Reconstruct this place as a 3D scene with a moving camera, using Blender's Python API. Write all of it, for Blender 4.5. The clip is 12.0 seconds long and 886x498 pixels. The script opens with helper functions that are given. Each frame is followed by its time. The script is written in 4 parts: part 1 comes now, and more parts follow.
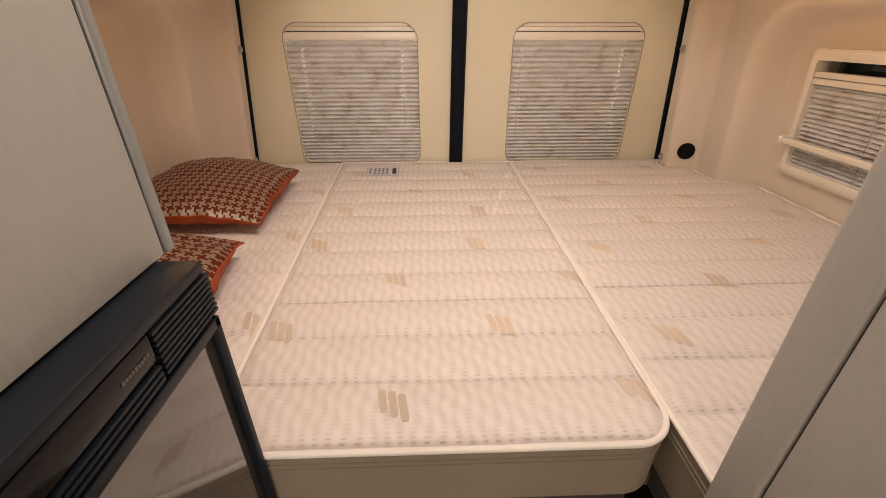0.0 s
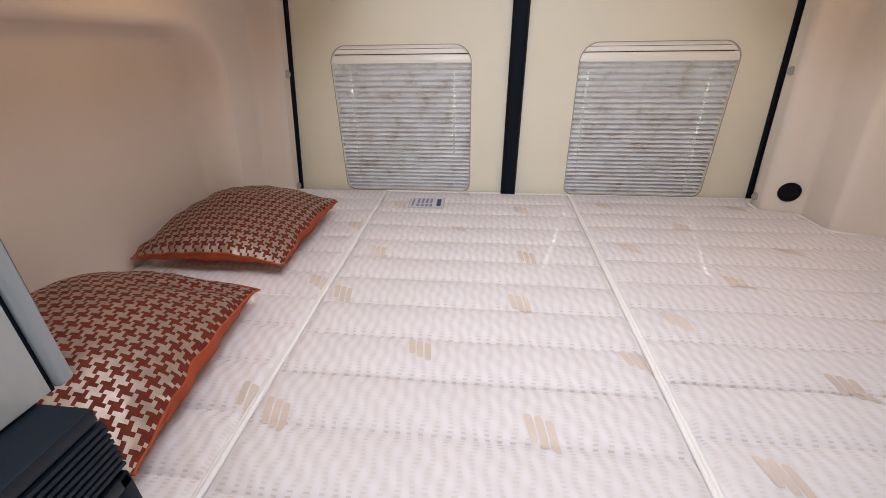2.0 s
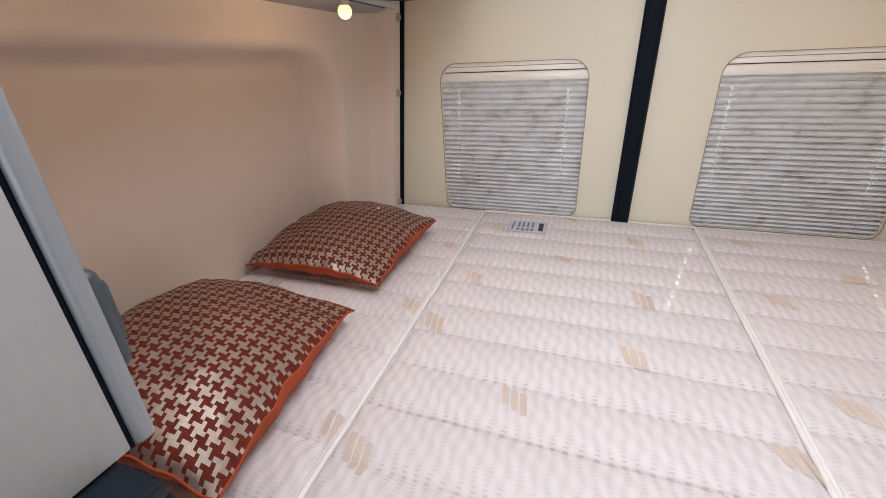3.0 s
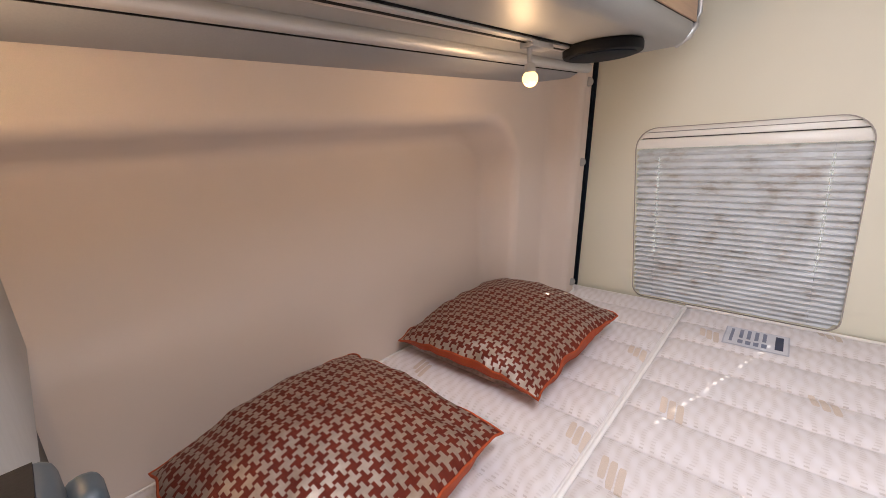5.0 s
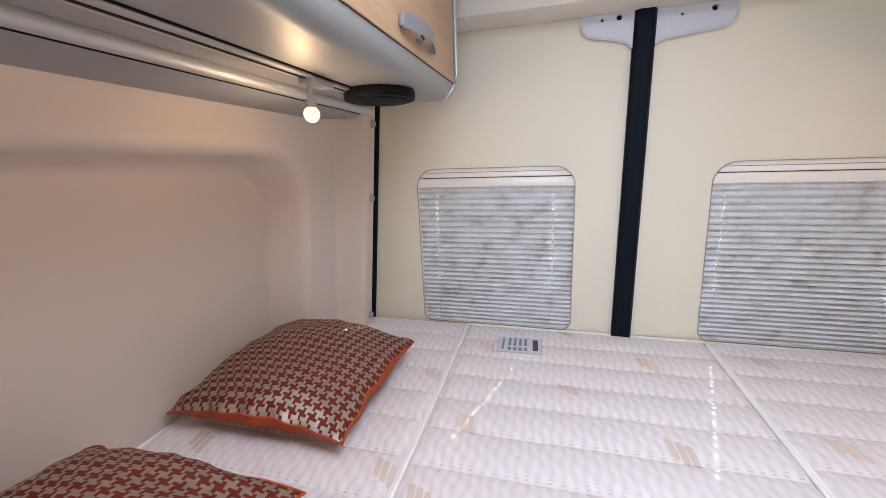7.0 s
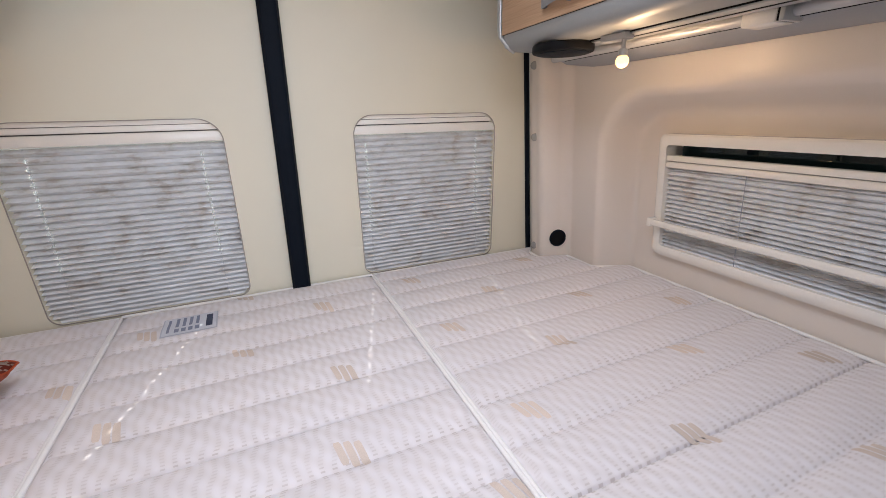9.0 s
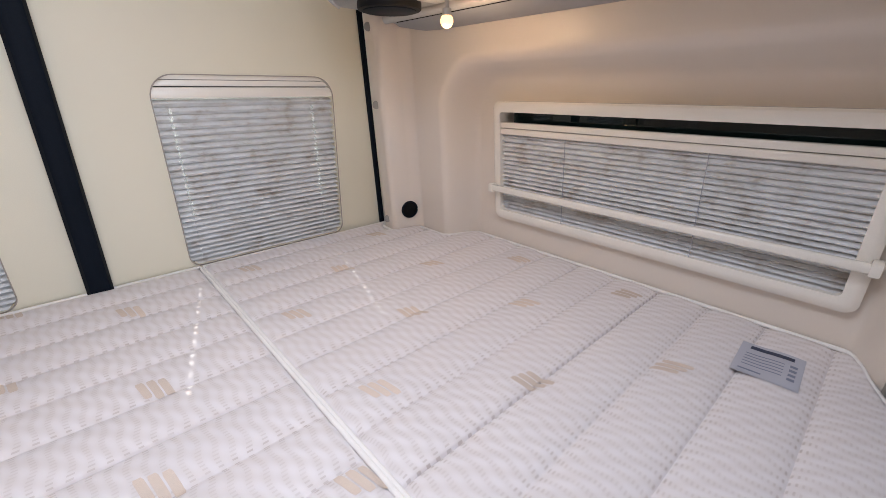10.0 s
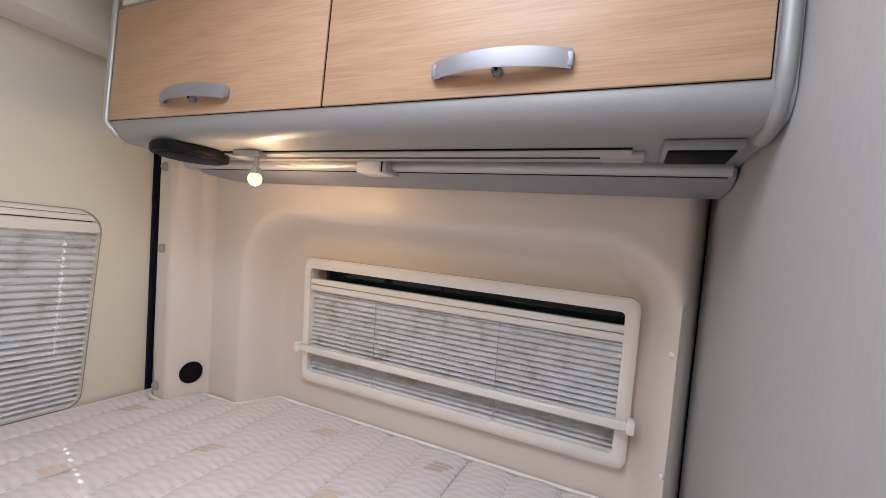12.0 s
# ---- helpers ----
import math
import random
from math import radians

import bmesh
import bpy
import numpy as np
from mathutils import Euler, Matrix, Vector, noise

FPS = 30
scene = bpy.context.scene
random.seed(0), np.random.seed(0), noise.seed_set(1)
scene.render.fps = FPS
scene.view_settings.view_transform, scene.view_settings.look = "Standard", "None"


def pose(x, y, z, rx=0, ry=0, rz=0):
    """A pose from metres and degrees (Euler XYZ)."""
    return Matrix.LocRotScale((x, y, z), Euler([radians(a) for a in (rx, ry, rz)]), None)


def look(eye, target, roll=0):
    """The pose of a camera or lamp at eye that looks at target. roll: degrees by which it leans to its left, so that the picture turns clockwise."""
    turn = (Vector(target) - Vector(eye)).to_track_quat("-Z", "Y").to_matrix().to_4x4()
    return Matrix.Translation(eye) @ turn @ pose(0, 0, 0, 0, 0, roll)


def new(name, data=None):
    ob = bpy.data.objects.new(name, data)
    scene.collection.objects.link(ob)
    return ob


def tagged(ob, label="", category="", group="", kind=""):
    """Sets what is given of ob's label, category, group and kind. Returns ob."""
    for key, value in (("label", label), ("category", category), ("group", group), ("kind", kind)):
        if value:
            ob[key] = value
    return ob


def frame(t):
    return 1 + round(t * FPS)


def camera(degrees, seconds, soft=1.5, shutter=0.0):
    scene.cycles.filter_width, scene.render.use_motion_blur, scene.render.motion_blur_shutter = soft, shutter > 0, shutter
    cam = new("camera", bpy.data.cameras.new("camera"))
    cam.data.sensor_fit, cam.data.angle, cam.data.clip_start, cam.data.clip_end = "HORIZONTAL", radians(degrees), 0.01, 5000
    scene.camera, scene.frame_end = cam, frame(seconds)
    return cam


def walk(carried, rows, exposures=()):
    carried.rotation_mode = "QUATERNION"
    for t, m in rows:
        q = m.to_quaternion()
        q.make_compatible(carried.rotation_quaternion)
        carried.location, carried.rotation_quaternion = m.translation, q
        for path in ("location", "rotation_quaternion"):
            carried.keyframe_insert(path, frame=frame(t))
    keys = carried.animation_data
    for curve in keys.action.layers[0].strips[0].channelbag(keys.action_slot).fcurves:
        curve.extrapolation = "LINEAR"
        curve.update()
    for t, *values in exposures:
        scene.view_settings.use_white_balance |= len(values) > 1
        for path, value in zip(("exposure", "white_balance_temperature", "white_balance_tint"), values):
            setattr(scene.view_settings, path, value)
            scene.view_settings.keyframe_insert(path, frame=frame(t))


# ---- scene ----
cam = camera(94.6, 12.0, soft=0.6)

PATH = [
    (0, (-0.123, -1.644, 1.332), (-0.064, 0.118, 0.389), -0.0),
    (0.5, (-0.109, -1.595, 1.34), (-0.089, 0.171, 0.403), -0.1),
    (1, (-0.099, -1.55, 1.341), (-0.113, 0.222, 0.414), -0.0),
    (1.5, (-0.094, -1.509, 1.348), (-0.185, 0.269, 0.437), -0.4),
    (2, (-0.086, -1.475, 1.352), (-0.298, 0.304, 0.462), -0.8),
    (2.5, (-0.093, -1.442, 1.356), (-0.49, 0.317, 0.49), -1.5),
    (3, (-0.121, -1.405, 1.359), (-0.765, 0.299, 0.533), -2.3),
    (3.5, (-0.142, -1.344, 1.359), (-1.057, 0.264, 0.597), -3.5),
    (3.7, (-0.154, -1.321, 1.36), (-1.171, 0.238, 0.629), -3.7),
    (5.3, (-0.21, -1.248, 1.37), (-1.571, 0.138, 0.895), -4.1),
    (5.5, (-0.21, -1.241, 1.37), (-1.523, 0.198, 0.913), -3.6),
    (6, (-0.211, -1.222, 1.371), (-1.33, 0.379, 0.939), -2.6),
    (6.5, (-0.207, -1.225, 1.369), (-1.06, 0.54, 0.971), -2.0),
    (6.7, (-0.209, -1.231, 1.369), (-0.936, 0.592, 0.984), -1.8),
    (8.3, (-0.111, -1.262, 1.349), (0.185, 0.657, 0.87), -1.5),
    (8.5, (-0.098, -1.262, 1.353), (0.331, 0.621, 0.832), -1.6),
    (9, (-0.072, -1.256, 1.349), (0.674, 0.494, 0.731), -1.4),
    (9.5, (-0.035, -1.253, 1.336), (0.989, 0.321, 0.649), -0.9),
    (10, (0.005, -1.246, 1.319), (1.253, 0.138, 0.594), -0.2),
    (10.5, (0.036, -1.236, 1.311), (1.52, -0.049, 0.686), 1.5),
    (11, (0.06, -1.236, 1.321), (1.719, -0.207, 0.887), 3.3),
    (11.5, (0.066, -1.229, 1.333), (1.839, -0.326, 1.134), 4.9),
    (12, (0.063, -1.229, 1.349), (1.89, -0.415, 1.348), 5.7),
]
walk(cam, [(t, look(eye, target, roll)) for t, eye, target, roll in PATH], exposures=[
    (0.0, -0.30, 11000, 18), (0.4, 0.0, 7850, 5), (1.0, -0.02, 7700, 6), (1.5, -0.05, 7300, 7), (2.0, -0.08, 6800, 8), (3.5, 0.0, 6800, 8),
    (5.5, 0.17, 6850, 10), (6.0, 0.20, 6280, 8), (6.5, 0.21, 6150, 8), (8.5, -0.08, 6280, 7), (9.5, -0.07, 6320, 7), (10.5, -0.07, 6380, 7), (11.5, 0.07, 6350, 7), (12.0, 0.06, 6350, 7)])

# ---- world, sun, large lights ----
SUN_DIR = Vector((-0.28, -1.0, -0.68)).normalized()
world = bpy.data.worlds.new("sky")
scene.world = world
world.use_nodes = True
wn = world.node_tree.nodes
sky = wn.new("ShaderNodeTexSky")
sky.sky_type = "NISHITA"
sky.sun_disc = False
sky.sun_elevation = math.asin(-SUN_DIR.z)
sky.sun_rotation = math.atan2(-SUN_DIR.x, -SUN_DIR.y)
wn["Background"].inputs["Strength"].default_value = 0.1
world.node_tree.links.new(sky.outputs[0], wn["Background"].inputs["Color"])

sun = new("sun", bpy.data.lights.new("sun", "SUN"))
sun.data.energy, sun.data.angle, sun.data.color = 5.0, radians(0.5), (1.0, 0.95, 0.88)
sun.matrix_world = look((2.0, 6.0, 5.0), Vector((2.0, 6.0, 5.0)) + SUN_DIR)


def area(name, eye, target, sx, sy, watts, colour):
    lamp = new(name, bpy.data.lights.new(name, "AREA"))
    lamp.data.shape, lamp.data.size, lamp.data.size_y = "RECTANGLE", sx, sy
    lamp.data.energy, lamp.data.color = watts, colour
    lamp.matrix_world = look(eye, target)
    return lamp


# added unseen fill lights: assumed roof hatch over the bed, open side door, windscreen
area("added_hatch_fill", (0.0, -0.98, 1.90), (0.0, -0.98, 0.0), 0.56, 0.50, 9.5, (0.84, 0.865, 1.0))
area("added_side_door_fill", (1.00, -2.75, 1.10), (-0.3, -1.6, 0.9), 1.0, 1.5, 44.0, (0.82, 0.855, 1.0))
area("added_windscreen_fill", (0.0, -4.30, 1.35), (0.0, 0.0, 1.1), 1.5, 0.8, 34.0, (0.82, 0.855, 1.0))


# ---- materials ----
class Nodes:
    """A short way to write node trees."""

    def __init__(self, name):
        self.m = bpy.data.materials.new(name)
        self.m.use_nodes = True
        self.t = self.m.node_tree
        self.bsdf = self.t.nodes["Principled BSDF"]
        self.out = self.t.nodes["Material Output"]

    def put(self, socket, value):
        if hasattr(value, "is_output"):
            self.t.links.new(value, socket)
        else:
            socket.default_value = value

    def math(self, op, a, b=0.0, c=0.0):
        n = self.t.nodes.new("ShaderNodeMath")
        n.operation = op
        for s, v in zip(n.inputs, (a, b, c)):
            self.put(s, v)
        return n.outputs[0]

    def coords(self, which="Object", scale=(1, 1, 1)):
        c = self.t.nodes.new("ShaderNodeTexCoord")
        m = self.t.nodes.new("ShaderNodeMapping")
        m.inputs["Scale"].default_value = scale
        self.t.links.new(c.outputs[which], m.inputs["Vector"])
        return m.outputs[0]

    def xyz(self, vec):
        n = self.t.nodes.new("ShaderNodeSeparateXYZ")
        self.t.links.new(vec, n.inputs[0])
        return n.outputs

    def noise(self, vec, scale, detail=3.0, rough=0.55):
        n = self.t.nodes.new("ShaderNodeTexNoise")
        self.t.links.new(vec, n.inputs["Vector"])
        n.inputs["Scale"].default_value = scale
        n.inputs["Detail"].default_value = detail
        n.inputs["Roughness"].default_value = rough
        return n.outputs["Fac"]

    def ramp(self, fac, stops):
        n = self.t.nodes.new("ShaderNodeValToRGB")
        self.put(n.inputs[0], fac)
        e = n.color_ramp.elements
        while len(e) < len(stops):
            e.new(0.5)
        for el, (p, c) in zip(e, stops):
            el.position, el.color = p, (*c, 1.0) if len(c) == 3 else c
        return n.outputs[0]

    def mix(self, fac, a, b):
        n = self.t.nodes.new("ShaderNodeMix")
        n.data_type = "RGBA"
        self.put(n.inputs[0], fac)
        for s, v in ((n.inputs[6], a), (n.inputs[7], b)):
            self.put(s, (*v, 1.0) if isinstance(v, tuple) and len(v) == 3 else v)
        return n.outputs[2]

    def bump(self, height, strength, distance=0.001):
        n = self.t.nodes.new("ShaderNodeBump")
        n.inputs["Strength"].default_value = strength
        n.inputs["Distance"].default_value = distance
        self.t.links.new(height, n.inputs["Height"])
        self.t.links.new(n.outputs[0], self.bsdf.inputs["Normal"])

    def set(self, colour=None, rough=None, metal=None, **more):
        for key, v in (("Base Color", colour), ("Roughness", rough), ("Metallic", metal)):
            if v is not None:
                self.put(self.bsdf.inputs[key], (*v, 1.0) if isinstance(v, tuple) and len(v) == 3 else v)
        for key, v in more.items():
            self.put(self.bsdf.inputs[key.replace("_", " ")], v)
        return self.m


def surface(name, colour, rough=0.5, metal=0.0, grain=300.0, vary=0.06, relief=0.15, stretch=(1, 1, 1), blotch=6.0, coat=0.0, spec=0.5):
    """Paint, plastic or metal with fine grain, broad blotches and uneven gloss."""
    k = Nodes(name)
    v = k.coords("Object", stretch)
    fine, broad = k.noise(v, grain, 2.0), k.noise(v, blotch, 3.0)
    dark = tuple(c * (1 - vary) for c in colour)
    light = tuple(min(1.0, c * (1 + vary)) for c in colour)
    both = k.math("ADD", k.math("MULTIPLY", fine, 0.45), k.math("MULTIPLY", broad, 0.55))
    col = k.ramp(both, ((0.35, dark), (0.65, light)))
    r = k.math("ADD", rough - 0.06, k.math("MULTIPLY", broad, 0.12))
    if relief:
        k.bump(fine, relief, 0.0006)
    return k.set(col, r, metal, Coat_Weight=coat, Specular_IOR_Level=spec)


LINING = surface("moulded_beige_lining", (0.75, 0.68, 0.605), 0.36, grain=700, vary=0.025, relief=0.10, blotch=3)
LINING_FABRIC = surface("taupe_wall_covering", (0.67, 0.58, 0.51), 0.80, grain=1200, vary=0.05, relief=0.30, blotch=2.5)
DOOR_PANEL = surface("cream_door_panel", (0.75, 0.71, 0.575), 0.55, grain=500, vary=0.03, relief=0.15, blotch=3)
BLACK_RUBBER = surface("black_rubber", (0.004, 0.007, 0.013), 0.55, spec=0.09, grain=400, vary=0.2, relief=0.1)
BLACK_PLASTIC = surface("black_plastic", (0.007, 0.007, 0.008), 0.55, spec=0.10, grain=500, vary=0.2, relief=0.2)
WHITE_FRAME = surface("ivory_window_plastic", (0.86, 0.82, 0.75), 0.20, grain=300, vary=0.02, relief=0.03)
WHITE_METAL = surface("pale_painted_metal", (0.56, 0.58, 0.63), 0.32, grain=300, vary=0.03, relief=0.05)
GREY_PANEL = surface("grey_furniture_laminate", (0.385, 0.39, 0.382), 0.55, grain=160, vary=0.05, relief=0.12, stretch=(1, 1, 0.35), blotch=9)
GREY_BODY = surface("silver_grey_cabinet_foil", (0.345, 0.35, 0.345), 0.48, metal=0.30, grain=900, vary=0.04, relief=0.08, stretch=(1, 0.15, 1))
BLUE_GREY = surface("blue_grey_plastic", (0.042, 0.056, 0.066), 0.45, grain=300, vary=0.05, relief=0.08)
LEDGE_GREY = surface("blue_grey_ledge_plastic", (0.27, 0.28, 0.295), 0.45, grain=400, vary=0.05, relief=0.08)
ALU = surface("brushed_aluminium", (0.50, 0.50, 0.50), 0.52, metal=0.6, grain=500, vary=0.06, relief=0.1, stretch=(1, 0.05, 1))
ALU_EDGE = surface("anodised_edge_profile", (0.50, 0.50, 0.49), 0.40, metal=0.5, grain=500, vary=0.05, relief=0.05, stretch=(1, 1, 0.05))
DULL_EDGE = surface("dull_blue_grey_edge_profile", (0.30, 0.325, 0.34), 0.45, metal=0.25, grain=500, vary=0.05, relief=0.05, stretch=(1, 1, 0.05))
HANDLE_GREY = surface("satin_grey_handle_metal", (0.29, 0.295, 0.31), 0.42, metal=0.4, grain=500, vary=0.05, relief=0.05)
PLUG_GREY = surface("grey_plastic_plug", (0.34, 0.325, 0.30), 0.5, vary=0.05)
TRIM_DARK = surface("dark_window_trim", (0.34, 0.30, 0.26), 0.5, vary=0.08)
PIPING = surface("cream_piping_cord", (0.88, 0.855, 0.83), 0.8, grain=900, vary=0.06, relief=0.4)
# taupe border cloth, with the shade on its upright face put into the colour
MATTRESS_SIDE_SHADED = surface("shade_darkened_beige_border", (0.27, 0.225, 0.18), 0.9, grain=1500, vary=0.08, relief=0.5)
MOTIF = surface("tan_woven_motif", (0.68, 0.575, 0.495), 0.75, grain=1600, vary=0.20, relief=0.3)
BASE_BOARD = surface("dark_bed_base_board", (0.06, 0.05, 0.045), 0.6, vary=0.15)
FLOOR_MAT = surface("dark_vinyl_floor", (0.09, 0.07, 0.06), 0.45, grain=60, vary=0.25, stretch=(1, 0.1, 1))
CEIL_MAT = surface("cream_ceiling_lining", (0.78, 0.74, 0.66), 0.7, grain=500, vary=0.03, relief=0.2)
LABEL_WHITE = surface("white_label_cloth", (0.66, 0.67, 0.72), 0.6, grain=900, vary=0.04)
LABEL_GREY = surface("grey_label_cloth", (0.50, 0.505, 0.57), 0.6, grain=900, vary=0.04)
PRINT_DARK = surface("dark_label_print", (0.04, 0.05, 0.09), 0.6, vary=0.1)
PRINT_MID = surface("grey_label_print", (0.22, 0.24, 0.32), 0.6, vary=0.1)
PRINT_PALE = surface("pale_printed_mark", (0.08, 0.08, 0.078), 0.4, vary=0.05)
ORANGE = surface("orange_cushion_backing", (0.40, 0.062, 0.014), 0.75, grain=1500, vary=0.12, relief=0.5)
FRIDGE_BLACK = surface("black_fridge_plastic", (0.006, 0.011, 0.018), 0.42, spec=0.25, grain=600, vary=0.15, relief=0.12)
FRIDGE_GLOSS = surface("glossy_black_fascia", (0.006, 0.006, 0.007), 0.12, spec=0.14, grain=200, vary=0.1, relief=0.0)


def fabric_quilt():
    k = Nodes("knitted_mattress_ticking")
    x, y, _ = k.xyz(k.coords("Object"))
    # an ogee lattice of soft cells, filled with short woven dashes that open up along the stitching
    wave = k.math("SINE", k.math("ADD", k.math("MULTIPLY", y, 95.0), k.math("MULTIPLY", x, 55.0)))
    column = k.math("COSINE", k.math("MULTIPLY_ADD", wave, 0.9, k.math("MULTIPLY", x, 340.0)))
    lens = k.math("COSINE", k.math("ADD", k.math("MULTIPLY", y, 165.0), k.math("MULTIPLY", x, 170.0)))
    cell = k.math("MULTIPLY_ADD", lens, 0.5, k.math("MULTIPLY", column, 0.5))
    row = k.math("FRACT", k.math("MULTIPLY", y, 160.0))
    stitch = k.t.nodes.new("ShaderNodeAttribute")
    stitch.attribute_name = "stitch"
    mark = k.math("MULTIPLY", k.math("LESS_THAN", row, 0.40), k.math("GREATER_THAN", column, 0.35))
    patchy = k.noise(k.coords("Object", (1, 2.2, 1)), 22.0, 2.0)
    strength = k.math("MULTIPLY", k.math("MULTIPLY_ADD", patchy, 1.4, -0.1), k.math("MULTIPLY_ADD", stitch.outputs["Fac"], 0.65, 0.32))
    mark = k.math("MULTIPLY", mark, strength)
    broad = k.noise(k.coords("Object"), 5.0, 3.0)
    base = k.ramp(broad, ((0.3, (0.785, 0.745, 0.755)), (0.7, (0.825, 0.785, 0.795))))
    base = k.mix(k.math("MULTIPLY_ADD", cell, 0.60, 0.50), base, (0.735, 0.685, 0.675))
    col = k.mix(k.math("MINIMUM", k.math("MULTIPLY", mark, 0.80), 1.0), base, (0.47, 0.40, 0.37))
    fine = k.noise(k.coords("Object"), 1300.0, 1.0)
    h = k.math("ADD", k.math("MULTIPLY", k.math("ADD", mark, cell), -0.45), k.math("MULTIPLY", fine, 0.5))
    k.bump(h, 0.5, 0.0012)
    return k.set(col, 0.72, Sheen_Weight=0.1)


QUILT = fabric_quilt()


def houndstooth():
    k = Nodes("brown_silver_houndstooth")
    u, v, _ = k.xyz(k.coords("UV"))
    i = k.math("FLOOR", k.math("MULTIPLY", u, 4.0))
    j = k.math("FLOOR", k.math("MULTIPLY", v, 4.0))
    warp = k.math("LESS_THAN", k.math("FLOORED_MODULO", i, 4.0), 1.5)
    weft = k.math("LESS_THAN", k.math("FLOORED_MODULO", j, 4.0), 1.5)
    odd = k.math("FLOORED_MODULO", k.math("ADD", i, j), 2.0)
    both = k.math("MULTIPLY", warp, weft)
    one = k.math("MULTIPLY", k.math("MULTIPLY", warp, k.math("SUBTRACT", 1.0, weft)), odd)
    other = k.math("MULTIPLY", k.math("MULTIPLY", weft, k.math("SUBTRACT", 1.0, warp)), k.math("SUBTRACT", 1.0, odd))
    dark = k.math("SUBTRACT", 1.0, k.math("ADD", both, k.math("ADD", one, other)))
    thread = k.math("SINE", k.math("MULTIPLY", u, 150.0))
    var = k.noise(k.coords("UV"), 1.3, 3.0)
    brown = k.ramp(var, ((0.3, (0.115, 0.015, 0.008)), (0.7, (0.175, 0.026, 0.012))))
    silver = k.ramp(var, ((0.3, (0.36, 0.285, 0.235)), (0.7, (0.47, 0.39, 0.33))))
    col = k.mix(dark, silver, brown)
    k.bump(k.math("ADD", thread, k.math("MULTIPLY", dark, -0.8)), 0.35, 0.0006)
    light = k.math("SUBTRACT", 1.0, dark)
    return k.set(col, k.math("ADD", 0.60, k.math("MULTIPLY", light, -0.22)), k.math("MULTIPLY", light, 0.72), Specular_IOR_Level=0.2)


HOUND = houndstooth()


def oak():
    k = Nodes("light_oak_veneer")
    v = k.coords("Object", (1, 0.14, 1))
    warp = k.noise(v, 4.0, 2.0)
    _, y, z = k.xyz(k.coords("Object"))
    rings = k.math("SINE", k.math("ADD", k.math("MULTIPLY", z, 120.0), k.math("ADD", k.math("MULTIPLY", warp, 34.0), k.math("MULTIPLY", y, 9.0))))
    fine = k.noise(k.coords("Object", (1, 0.03, 1)), 420.0, 3.0)
    g = k.math("ADD", k.math("MULTIPLY", rings, 0.035), k.math("MULTIPLY_ADD", fine, 0.55, 0.13))
    col = k.ramp(g, ((0.18, (0.40, 0.245, 0.14)), (0.45, (0.535, 0.345, 0.21)), (0.72, (0.61, 0.42, 0.275))))
    k.bump(fine, 0.12, 0.0005)
    return k.set(col, 0.42)


OAK = oak()


def pleat_cloth():
    k = Nodes("mottled_pleated_blind_cloth")
    v = k.coords("Object")
    spots = k.noise(k.coords("Object", (1, 1, 1.1)), 24.0, 3.0, 0.6)
    col = k.ramp(spots, ((0.30, (0.60, 0.565, 0.535)), (0.43, (0.75, 0.755, 0.755)), (0.66, (0.83, 0.845, 0.86))))
    k.bump(k.noise(v, 900.0, 1.0), 0.2, 0.0005)
    k.set(col, 0.8)
    tr = k.t.nodes.new("ShaderNodeBsdfTranslucent")
    k.t.links.new(col, tr.inputs["Color"])
    mx = k.t.nodes.new("ShaderNodeMixShader")
    mx.inputs[0].default_value = 0.003
    k.t.links.new(k.bsdf.outputs[0], mx.inputs[1])
    k.t.links.new(tr.outputs[0], mx.inputs[2])
    k.t.links.new(mx.outputs[0], k.out.inputs["Surface"])
    return k.m


PLEATS = pleat_cloth()


def glass(name, tint, rough=0.02):
    k = Nodes(name)
    return k.set(tint, rough, 0.0, Transmission_Weight=1.0, IOR=1.45)


DOOR_GLASS = glass("clear_door_glass", (0.85, 0.90, 0.88))
DARK_GLASS = glass("dark_tinted_acrylic", (0.003, 0.006, 0.006))
k = Nodes("smoked_mirror_fridge_door")
FRIDGE_GLASS = k.set(k.ramp(k.noise(k.coords("Object"), 7.0), ((0.3, (0.035, 0.03, 0.03)), (0.7, (0.05, 0.042, 0.04)))), 0.10, 0.0, Coat_Weight=1.0, Coat_Roughness=0.04, Specular_IOR_Level=1.0)
k = Nodes("lit_bulb_glass")
BULB = k.set((0.5, 0.32, 0.16), 0.3, 0.0, Emission_Color=(1.0, 0.58, 0.24, 1.0), Emission_Strength=2.7)


# ---- mesh helpers ----
def mesh_object(name, bm, material, smooth=0.6):
    me = bpy.data.meshes.new(name)
    bmesh.ops.recalc_face_normals(bm, faces=bm.faces)
    bm.to_mesh(me)
    bm.free()
    me.materials.append(material)
    if smooth:
        for p in me.polygons:
            p.use_smooth = True
        me.set_sharp_from_angle(angle=smooth)
    return new(name, me)


def part(name, bm, material, parent, label="", smooth=0.6):
    ob = mesh_object(name, bm, material, smooth)
    ob.parent = parent
    if label:
        tagged(ob, label)
    return ob


def thing(name, label, category, group="", kind=""):
    return tagged(new(name), label, category, group, kind)


def structure(name, bm, material, label="", smooth=0.6):
    return tagged(mesh_object(name, bm, material, smooth), label, "", "", "structure")


